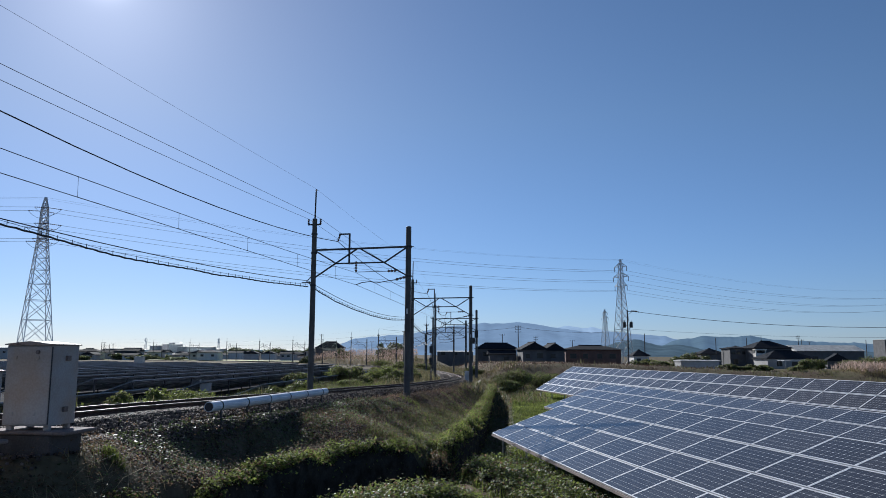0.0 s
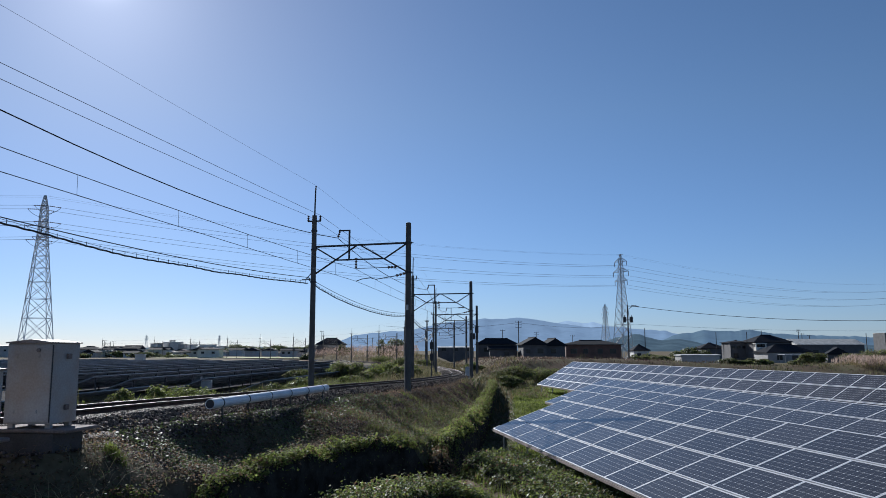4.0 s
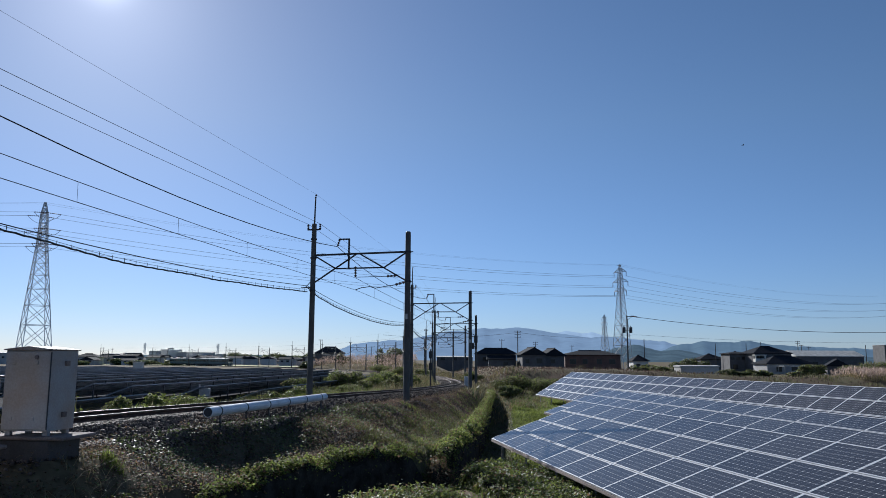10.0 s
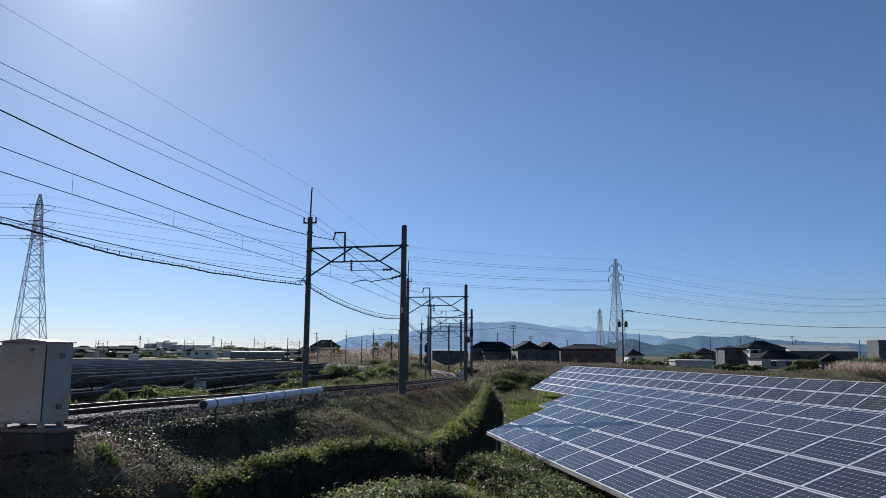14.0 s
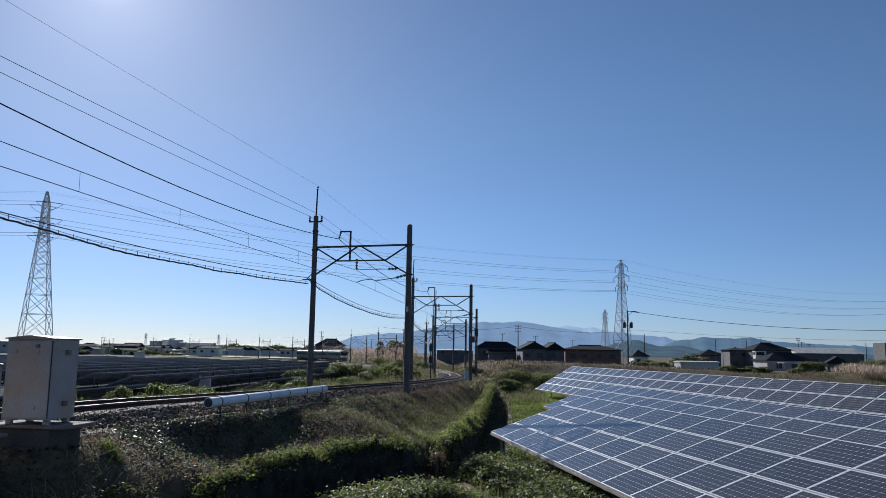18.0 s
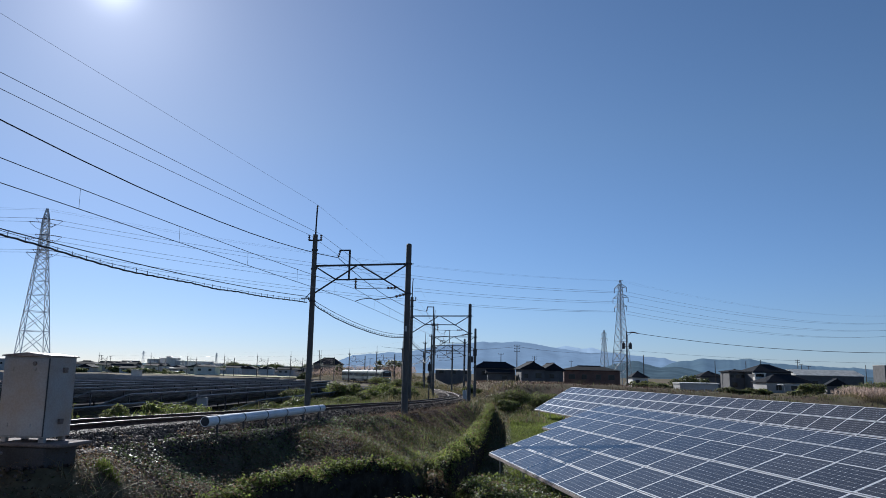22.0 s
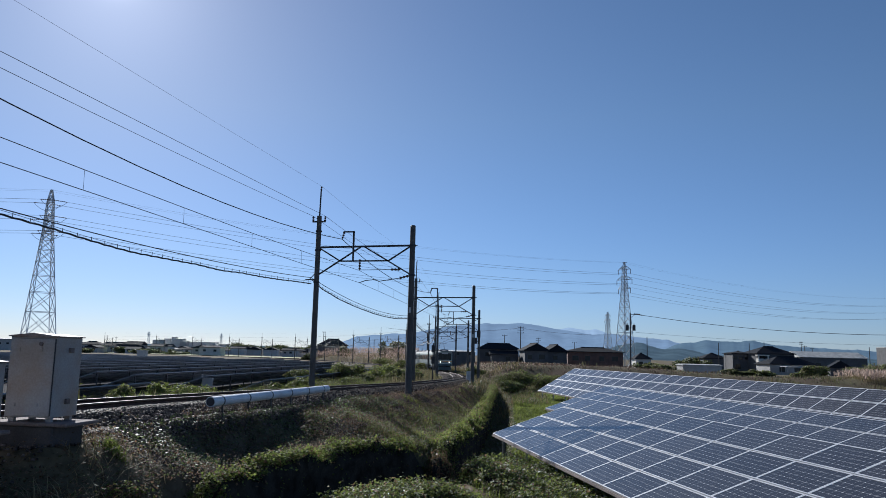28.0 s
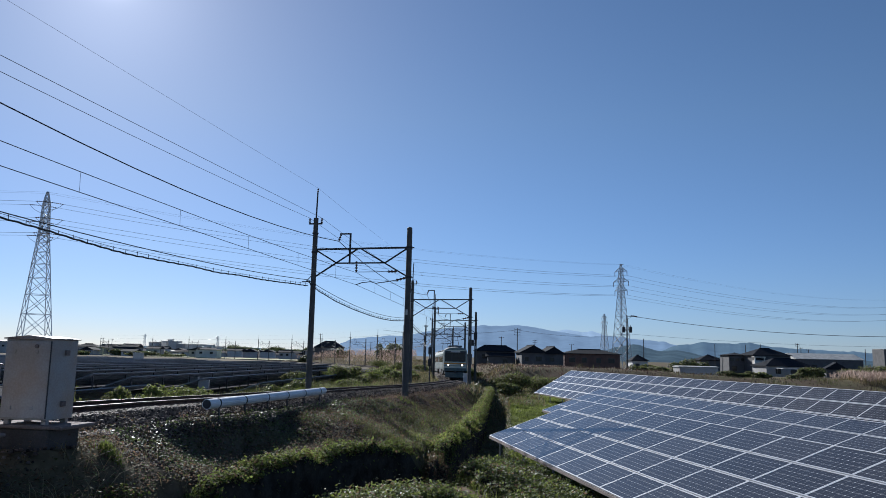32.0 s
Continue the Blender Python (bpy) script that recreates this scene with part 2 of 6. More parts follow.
def pv_material():
    """Blue-black cells under glass: cell gaps and pale busbars at their true pitch, in the module's own x and y."""
    m = bpy.data.materials.new("solar_cells_under_glass")
    m.use_nodes = True
    n, l = m.node_tree.nodes, m.node_tree.links
    b = n["Principled BSDF"]
    co, sep = n.new("ShaderNodeTexCoord"), n.new("ShaderNodeSeparateXYZ")
    l.new(co.outputs["UV"], sep.inputs[0])

    def math_node(op, x, y):
        nd = n.new("ShaderNodeMath")
        nd.operation = op
        for k, v in enumerate((x, y)):
            if isinstance(v, (int, float)):
                nd.inputs[k].default_value = v
            elif v is not None:
                l.new(v, nd.inputs[k])
        return nd.outputs[0]

    def from_centre(src, count):
        """How far from the middle of its cell, 0 to 0.5."""
        return math_node("ABSOLUTE", math_node("SUBTRACT", math_node("FRACT", math_node("MULTIPLY", src, count), None), 0.5), None)
    cx, cy = from_centre(sep.outputs["X"], 10), from_centre(sep.outputs["Y"], 6)
    anyl = math_node("MAXIMUM", math_node("GREATER_THAN", cx, 0.484), math_node("GREATER_THAN", cy, 0.474))
    both = math_node("GREATER_THAN", math_node("ADD", cx, cy), 0.90)
    noise_t = n.new("ShaderNodeTexNoise")
    noise_t.inputs["Scale"].default_value = 0.6
    info = n.new("ShaderNodeObjectInfo")
    mix1, mix2, mix3 = n.new("ShaderNodeMix"), n.new("ShaderNodeMix"), n.new("ShaderNodeMix")
    for mx in (mix1, mix2, mix3):
        mx.data_type = "RGBA"
    mix1.inputs["A"].default_value, mix1.inputs["B"].default_value = (0.031, 0.028, 0.027, 1), (0.046, 0.041, 0.038, 1)
    l.new(info.outputs["Random"], mix1.inputs["Factor"])
    mix2.inputs["B"].default_value = (0.22, 0.22, 0.22, 1)
    l.new(mix1.outputs["Result"], mix2.inputs["A"]), l.new(anyl, mix2.inputs["Factor"])
    mix3.inputs["B"].default_value = (0.5, 0.5, 0.5, 1)
    l.new(mix2.outputs["Result"], mix3.inputs["A"]), l.new(both, mix3.inputs["Factor"])
    l.new(mix3.outputs["Result"], b.inputs["Base Color"])
    rr = n.new("ShaderNodeMapRange")
    rr.inputs["To Min"].default_value, rr.inputs["To Max"].default_value = 0.13, 0.25
    l.new(noise_t.outputs["Fac"], rr.inputs["Value"]), l.new(rr.outputs["Result"], b.inputs["Roughness"])
    b.inputs["IOR"].default_value = 1.45
    return m


M["pv"] = pv_material()
# distant backdrop: the haze of kilometres of bright air is painted in as emission
M["hill_far"] = mat("haze_glow_far_range", (0.06, 0.09, 0.13), 1.0, 0, 0.15, 0.0022, 0.02, 0.0, spec=0.0, glow=((0.1178, 0.1656, 0.2321), 1.0, 0.005))
M["hill_pale"] = mat("haze_glow_farther_range", (0.08, 0.11, 0.15), 1.0, 0, 0.1, 0.003, 0.02, 0.0, spec=0.0, glow=((0.1928, 0.257, 0.3391), 1.0, 0.004))
M["hill_near"] = mat("haze_glow_wooded_hill", (0.03, 0.042, 0.045), 1.0, 0, 0.35, 0.012, 0.12, 0.0, spec=0.0, glow=((0.0393, 0.0607, 0.0821), 1.0, 0.012))
M["hill_mid"] = mat("haze_glow_wooded_range", (0.05, 0.075, 0.08), 1.0, 0, 0.2, 0.004, 0.03, 0.0, spec=0.0, glow=((0.0514, 0.08, 0.1228), 1.0, 0.007))
M["sheet"] = mat("black_weed_sheet", (0.032, 0.032, 0.036), 1.0, 0, 0.4, 0.4, 8, 0.2, spec=0.03)
M["backsheet"] = mat("grey_module_back", (0.35, 0.365, 0.41), 0.7, 0, 0.2, 1, 12, 0.0)
M["tinted"] = mat("tinted_windscreen", (0.018, 0.02, 0.022), 0.2, 0, 0.1, 2, 20, 0.0, spec=0.3)
M["dark_frame"] = mat("bronze_window_frame", (0.09, 0.09, 0.09), 0.6, 0.3, 0.1, 2, 20, 0.0)
# paler than grey_render, so that far walls look lightened by haze
M["town"] = mat("pale_weathered_render", (0.40, 0.39, 0.38), 0.95, 0, 0.2, 0.2, 3, 0.0)


# ---------------------------------------------------------------- building blocks
def finish(name, bm, material, parent=None, label=""):
    me = bpy.data.meshes.new(name)
    bm.to_mesh(me)
    bm.free()
    for mt in (material if isinstance(material, (list, tuple)) else [material]):
        me.materials.append(M[mt] if isinstance(mt, str) else mt)
    ob = new(name, me)
    if parent is not None:
        ob.parent = parent
    if label:
        ob["label"] = label
    return ob


def part(name, bm, material, parent, label=""):
    return finish(name, bm, material, parent, label)


def thing(name, m=None, label="", category="", group="", kind=""):
    ob = new(name)
    ob.empty_display_size = 0.2
    if m is not None:
        ob.matrix_basis = m
    return tagged(ob, label, category, group, kind)


def add_box(bm, lo, hi, bevel=0.0, m=None):
    lo, hi = Vector(lo), Vector(hi)
    r = bmesh.ops.create_cube(bm, size=1.0)
    vs = r["verts"]
    mid, size = (lo + hi) / 2, hi - lo
    for v in vs:
        v.co = Vector((v.co.x * size.x, v.co.y * size.y, v.co.z * size.z)) + mid
    if bevel:
        es = list({e for v in vs for e in v.link_edges})
        r2 = bmesh.ops.bevel(bm, geom=es, offset=bevel, segments=1, affect="EDGES")
        vs = list({v for f in r2["faces"] for v in f.verts} | {v for v in vs if v.is_valid})
    if m is not None:
        bmesh.ops.transform(bm, matrix=m, verts=vs)
    return vs


def box(lo, hi, bevel=0.0):
    bm = bmesh.new()
    add_box(bm, lo, hi, bevel)
    return bm


def add_rod(bm, a, b, r, r2=None, seg=8):
    a, b = Vector(a), Vector(b)
    d = b - a
    q = d.to_track_quat("Z", "Y").to_matrix().to_4x4()
    bmesh.ops.create_cone(bm, cap_ends=True, segments=seg, radius1=r, radius2=r if r2 is None else r2, depth=d.length,
                          matrix=Matrix.Translation((a + b) / 2) @ q)
    return bm


def rod(a, b, r, r2=None, seg=8):
    return add_rod(bmesh.new(), a, b, r, r2, seg)


def add_bar(bm, a, b, w, h):
    """A rolled bar of section w by h from a to b."""
    a, b = Vector(a), Vector(b)
    d = b - a
    q = d.to_track_quat("Z", "Y").to_matrix().to_4x4()
    add_box(bm, (-w / 2, -h / 2, 0), (w / 2, h / 2, d.length), 0, Matrix.Translation(a) @ q)
    return bm


def bar(a, b, w, h=None):
    return add_bar(bmesh.new(), a, b, w, w if h is None else h)


def tube(pts, r, seg=5):
    """A tube along a line of points."""
    pts = [Vector(p) for p in pts]
    bm = bmesh.new()
    rings = []
    for i, p in enumerate(pts):
        d = (pts[min(i + 1, len(pts) - 1)] - pts[max(i - 1, 0)]).normalized()
        side = d.cross(Vector((0, 0, 1)))
        side = side.normalized() if side.length > 1e-4 else Vector((1, 0, 0))
        up = side.cross(d)
        rings.append([bm.verts.new(p + (side * math.cos(k / seg * math.tau) + up * math.sin(k / seg * math.tau)) * r) for k in range(seg)])
    for a, b in zip(rings, rings[1:]):
        for k in range(seg):
            bm.faces.new((a[k], a[(k + 1) % seg], b[(k + 1) % seg], b[k]))
    bm.faces.new(list(reversed(rings[0])))
    bm.faces.new(rings[-1])
    return bm


def span(a, b, sag, n=10):
    a, b = Vector(a), Vector(b)
    return [a.lerp(b, i / n) - Vector((0, 0, sag * 4 * (i / n) * (1 - i / n))) for i in range(n + 1)]


def mesh_from(name, verts, faces, material, parent=None, smooth=False):
    """A mesh from numpy arrays: verts (n, 3), faces (m, 3 or 4)."""
    me = bpy.data.meshes.new(name)
    verts, faces = np.asarray(verts, np.float32), np.asarray(faces, np.int32)
    k = faces.shape[1]
    me.vertices.add(len(verts)), me.loops.add(faces.size), me.polygons.add(len(faces))
    me.vertices.foreach_set("co", verts.ravel())
    me.loops.foreach_set("vertex_index", faces.ravel())
    me.polygons.foreach_set("loop_start", np.arange(0, faces.size, k, dtype=np.int32))
    me.polygons.foreach_set("loop_total", np.full(len(faces), k, np.int32))
    if smooth:
        me.polygons.foreach_set("use_smooth", np.ones(len(faces), bool))
    me.update(calc_edges=True)
    for mt in (material if isinstance(material, (list, tuple)) else [material]):
        me.materials.append(M[mt])
    ob = new(name, me)
    if parent is not None:
        ob.parent = parent
    return ob


# ---------------------------------------------------------------- the line of the railway
LINE = [(-17.0, -14), (-13.2, 0), (-10.6, 10), (-8.8, 18), (-7.25, 25), (-5.75, 32), (-4.1, 40), (-2.15, 50), (-0.85, 60), (0.25, 70),
        (1.08, 80), (1.6, 90), (1.6, 100), (1.3, 113), (0.66, 127), (-0.8, 147), (-4.6, 172), (-12.0, 202), (-19.6, 225),
        (-40.4, 277), (-69.4, 323), (-107, 362), (-138, 386), (-185, 412), (-240, 434), (-320, 455), (-420, 470)]
FALL = [(-20, 1.2), (15, 1.32), (20, 1.35), (25, 1.44), (33, 1.58), (39, 1.67), (50, 1.9), (60, 2.1), (75, 2.4), (88, 2.62), (110, 2.82), (130, 3.05), (200, 3.4), (340, 3.45), (500, 3.45)]


def line_samples():
    p = np.array(LINE, float)
    u = np.concatenate([[0], np.cumsum(np.hypot(*np.diff(p, axis=0).T))])
    out = []
    for i in range(len(p) - 1):
        p0, p1, p2, p3 = p[max(i - 1, 0)], p[i], p[i + 1], p[min(i + 2, len(p) - 1)]
        m1 = (p2 - p0) / (u[min(i + 1, len(p) - 1)] - u[max(i - 1, 0)])
        m2 = (p3 - p1) / (u[min(i + 2, len(p) - 1)] - u[i])
        d = u[i + 1] - u[i]
        for s in np.arange(0, 1, 1.0 / max(2, int(d))):
            h = np.array([2*s**3 - 3*s**2 + 1, (s**3 - 2*s**2 + s) * d, -2*s**3 + 3*s**2, (s**3 - s**2) * d])
            out.append(h @ np.array([p1, m1, p2, m2]))
    out.append(p[-1])
    out = np.array(out)
    for _ in range(3):
        out[1:-1] = (out[:-2] + 2 * out[1:-1] + out[2:]) / 4
    return out


TRACK = line_samples()
TRACK_S = np.concatenate([[0], np.cumsum(np.hypot(*np.diff(TRACK, axis=0).T))])


def rail_z(y):
    return 3.8 - np.interp(y, [a for a, _ in FALL], [b for _, b in FALL])


def on_track(s, side=0.0, up=0.0):
    """A place along the line: s metres along, side metres to its right (seen going away), up from the rail head; and the way."""
    x, y = np.interp(s, TRACK_S, TRACK[:, 0]), np.interp(s, TRACK_S, TRACK[:, 1])
    x2, y2 = np.interp(s + 1, TRACK_S, TRACK[:, 0]), np.interp(s + 1, TRACK_S, TRACK[:, 1])
    x1, y1 = np.interp(s - 1, TRACK_S, TRACK[:, 0]), np.interp(s - 1, TRACK_S, TRACK[:, 1])
    d = Vector((x2 - x1, y2 - y1, 0)).normalized()
    return Vector((x + d.y * side, y - d.x * side, float(rail_z(y)) + up)), d


def s_at(y):
    return float(np.interp(y, TRACK[:, 1], TRACK_S))


def offset(x, y):
    """Signed distance from the line (right positive), in arrays."""
    sh = x.shape
    q = np.stack([x.ravel(), y.ravel()], 1)
    best, sign, yy = np.full(len(q), 1e9), np.ones(len(q)), np.zeros(len(q))
    step = TRACK[::2]
    way = np.gradient(step, axis=0)
    way /= np.hypot(way[:, 0], way[:, 1])[:, None]
    for p, d in zip(step, way):
        v = q - p
        r = np.hypot(v[:, 0], v[:, 1])
        hit = r < best
        best[hit] = r[hit]
        across = v[:, 0] * d[1] - v[:, 1] * d[0]
        along = np.clip(v[:, 0] * d[0] + v[:, 1] * d[1], -1.5, 1.5)
        sign[hit] = across[hit]
        yy[hit] = p[1] + (along * d[1])[hit]
    side = np.where(np.abs(sign) > 0.8 * best, sign, np.sign(sign) * best)
    return np.where(best < 4, sign, side).reshape(sh), yy.reshape(sh)


def smooth01(a):
    a = np.clip(a, 0, 1)
    return a * a * (3 - 2 * a)


def rough(x, y):
    """A gentle unevenness."""
    return 0.08 * np.sin(x * 0.9 + 1.3 * np.sin(y * 0.5)) * np.sin(y * 0.7 + 0.8 * np.sin(x * 0.6)) + 0.04 * np.sin(x * 2.3 + y * 1.7)


HEDGE_A = [(-5.0, 15.0), (-4.6, 16.4), (-3.3, 20.0), (-1.85, 22.6), (-0.02, 25.2)]
HEDGE_B = [(-0.02, 25.2), (0.64, 29), (1.16, 33.5), (2.22, 45), (3.3, 58), (4.35, 70), (5.25, 82)]


def ground_z(x, y):
    """The ground: plain at 0, the railway bank, the ledge for the cabinet, a berm behind the solar tables, the bank the camera stands on."""
    x, y = np.asarray(x, float), np.asarray(y, float)
    o, yy = offset(x, y)
    top = rail_z(yy) - 0.42
    ledge = 1.75 + 1.65 * (1 - smooth01((y - 14.2) / 3.0)) * smooth01((y - 12.5) / 0.8) + 1.0 * smooth01((y - 26.5) / 5.0) * (1 - smooth01((y - 72) / 10.0))      # width of the flat shoulder on the right
    hx = np.interp(y, [p[1] for p in HEDGE_A + HEDGE_B[1:]], [p[0] for p in HEDGE_A + HEDGE_B[1:]])
    lip = np.maximum(ledge + 0.8, (hx - np.interp(yy, TRACK[:, 1], TRACK[:, 0])) * 0.97 - 0.3)
    lip = np.where((y > 8) & (y < 84), lip, ledge + 3.0)
    edge_z = np.minimum(top, 0.36 + 0.47 * (1 - smooth01((y - 24) / 8.0)) + 0.4 * (1 - smooth01((y - 14.5) / 5.0)))
    run = np.clip((o - ledge) / (lip - ledge), 0, 1)
    steep = smooth01((y - 17.0) / 2.5) * (1 - smooth01((y - 20.8) / 5.0))
    even = 0.8 * run + 0.2 * smooth01(run)
    slope = top + (edge_z - top) * (even + (smooth01((o - ledge - 0.15) / 1.05) * 0.93 + 0.07 * run - even) * steep)
    drop = edge_z * (1 - smooth01((o - lip) / 0.5)) - 1.1 * smooth01((o - lip) / 0.5) * (1 - smooth01((o - lip - 1.9) / 0.7)) * smooth01((y - 13) / 3) * (1 - smooth01((y - 62) / 14))
    right = np.where(o < ledge, top, np.where(o < lip, slope, drop))
    left = np.where(o > -2.3, top, top + (0.55 - top) * smooth01((-o - 2.3) / 3.0))
    left = left - 0.25 * smooth01((-o - 30) / 40) - 0.3 * smooth01((y - 110) / 80) * smooth01((-o - 2.3) / 3)
    z = np.where(o > 0, right, left)
    z = z + rough(x, y) * np.where(np.abs(o) < 2.4, 0.1, 1.0)
    # a low earth berm behind the tables
    u = np.abs((y - 108 - 0.05 * x) / 12)
    z = z + (2.6 - 1.0 * smooth01((x - 20) / 30)) * (1 - smooth01(u)) * smooth01((x - 4.5) / 4.5) * (1 - smooth01((x - 120) / 60))
    # rough ground rising beyond the curve
    z = z + 2.05 * smooth01((o - 7) / 6) * smooth01((y - 122) / 22) * (1 - smooth01((y - 178) / 18)) * smooth01((x + 22) / 10) * (1 - smooth01((x - 24) / 14))
    # a bank outside the curve, under the pampas grass
    z = z + 2.1 * smooth01((o - 6) / 4) * (1 - smooth01((o - 20) / 8)) * smooth01((y - 165) / 30) * (1 - smooth01((y - 300) / 25)) * (1 - smooth01((x + 3) / 7))
    z = np.where(np.hypot(x, y) > 420, z * 0.3, z)
    near = np.hypot(x * 0.6, y)
    z = np.where(near < 11.9, np.maximum(z, 2.2 * (1 - smooth01((near - 4.0) / 8.0))), z)
    return z


def hedge_x(y):
    """Where the vine bank runs."""
    return np.interp(y, [p[1] for p in HEDGE_A + HEDGE_B[1:]], [p[0] for p in HEDGE_A + HEDGE_B[1:]])


def gz(x, y):
    return float(ground_z(np.array([x]), np.array([y]))[0])


# ---------------------------------------------------------------- ground
def make_ground():
    def axis(parts):
        return np.unique(np.round(np.concatenate([np.arange(a, b, s) for a, b, s in parts] + [[parts[-1][1]]]), 3))
    xs = axis([(-5000, -800, 300), (-800, -150, 25), (-150, -30, 3), (-30, 20, 0.45), (20, 80, 2), (80, 800, 25), (800, 5000, 300)])
    ys = axis([(-400, -40, 40), (-40, 6, 3), (6, 70, 0.45), (70, 150, 1.2), (150, 420, 4), (420, 900, 30), (900, 6000, 300)])
    gx, gy = np.meshgrid(xs, ys)
    z = ground_z(gx, gy)
    nx, ny = len(xs), len(ys)
    idx = np.arange(nx * ny).reshape(ny, nx)
    faces = np.stack([idx[:-1, :-1], idx[:-1, 1:], idx[1:, 1:], idx[1:, :-1]], -1).reshape(-1, 4)
    ob = mesh_from("ground", np.stack([gx, gy, z], -1).reshape(-1, 3), faces, "soil", smooth=True)
    tagged(ob, "weedy earth plain with a grassy railway bank", "ground", kind="structure")


make_ground()


# ---------------------------------------------------------------- the track
def sweep_profile(profile, s0, s1, step, side, up=0.0):
    """A profile of (across, up) points swept along the line."""
    ss = np.arange(s0, s1, step)
    verts, n = [], len(profile)
    for s in ss:
        p, d = on_track(s)
        for a, b in profile:
            verts.append((p.x + d.y * (side + a), p.y - d.x * (side + a), p.z + b + up))
    faces = [(i * n + k, i * n + (k + 1) % n, (i + 1) * n + (k + 1) % n, (i + 1) * n + k) for i in range(len(ss) - 1) for k in range(n)]
    return verts, faces


def make_track():
    track = thing("railway_track", label="single curved railway track with rusty rails on ballast", category="railway track")
    end = TRACK_S[-1] - 2
    prof = [(-1.75, -0.45), (-1.35, -0.16), (1.35, -0.16), (1.9, -0.47)]
    v, f = sweep_profile(prof, 1, end, 2.0, 0)
    tagged(mesh_from("ballast_bed", v, f, "ballast"), "dusty brown ballast bed under the rails", "ballast", kind="structure")
    foot = [(-0.06, -0.15), (-0.06, -0.135), (-0.011, -0.12), (-0.011, -0.045), (-0.033, -0.035), (-0.033, -0.002), (0.033, -0.002), (0.033, -0.035),
            (0.011, -0.045), (0.011, -0.12), (0.06, -0.135), (0.06, -0.15)]
    for side in (-0.565, 0.565):
        v, f = sweep_profile(foot, 1, end, 2.0, side)
        rail = mesh_from("rail", v, f, "rust", track)
        v, f = sweep_profile([(-0.03, -0.001), (-0.03, 0.003), (0.03, 0.003), (0.03, -0.001)], 1, end, 2.0, side)
        mesh_from("running_surface", v, f, "railtop", rail)
    me = None
    for i in range(150):
        s = s_at(12) + i * 0.62
        p, d = on_track(s, 0, -0.262)
        m = Matrix.Translation(p) @ pose(0, 0, 0, 0, 0, math.degrees(math.atan2(d.y, d.x)))
        if me is None:
            ob = part("sleeper", box((-0.11, -1.0, -0.07), (0.11, 1.0, 0.08), 0.012), "sleeper", track)
            me = ob.data
        else:
            ob = new("sleeper", me)
            ob.parent = track
        ob.matrix_basis = m


make_track()


# ---------------------------------------------------------------- masts and wires
def insulator(a, b, r=0.07, discs=3):
    a, b = Vector(a), Vector(b)
    bm = rod(a, b, r * 0.35, seg=6)
    for i in range(discs):
        c = a.lerp(b, (i + 0.5) / discs)
        w = (b - a) / discs * 0.28
        add_rod(bm, c - w, c + w, r, r * 0.55, 8)
    return bm


PORTAL_Y = [9.5, 39.2, 66.5, 95, 119, 143.5, 181, 212.5, 243.5, 277.5, 305.7, 331.5, 352, 373.2, 389.8, 409]
HALF = 2.55
portals = []


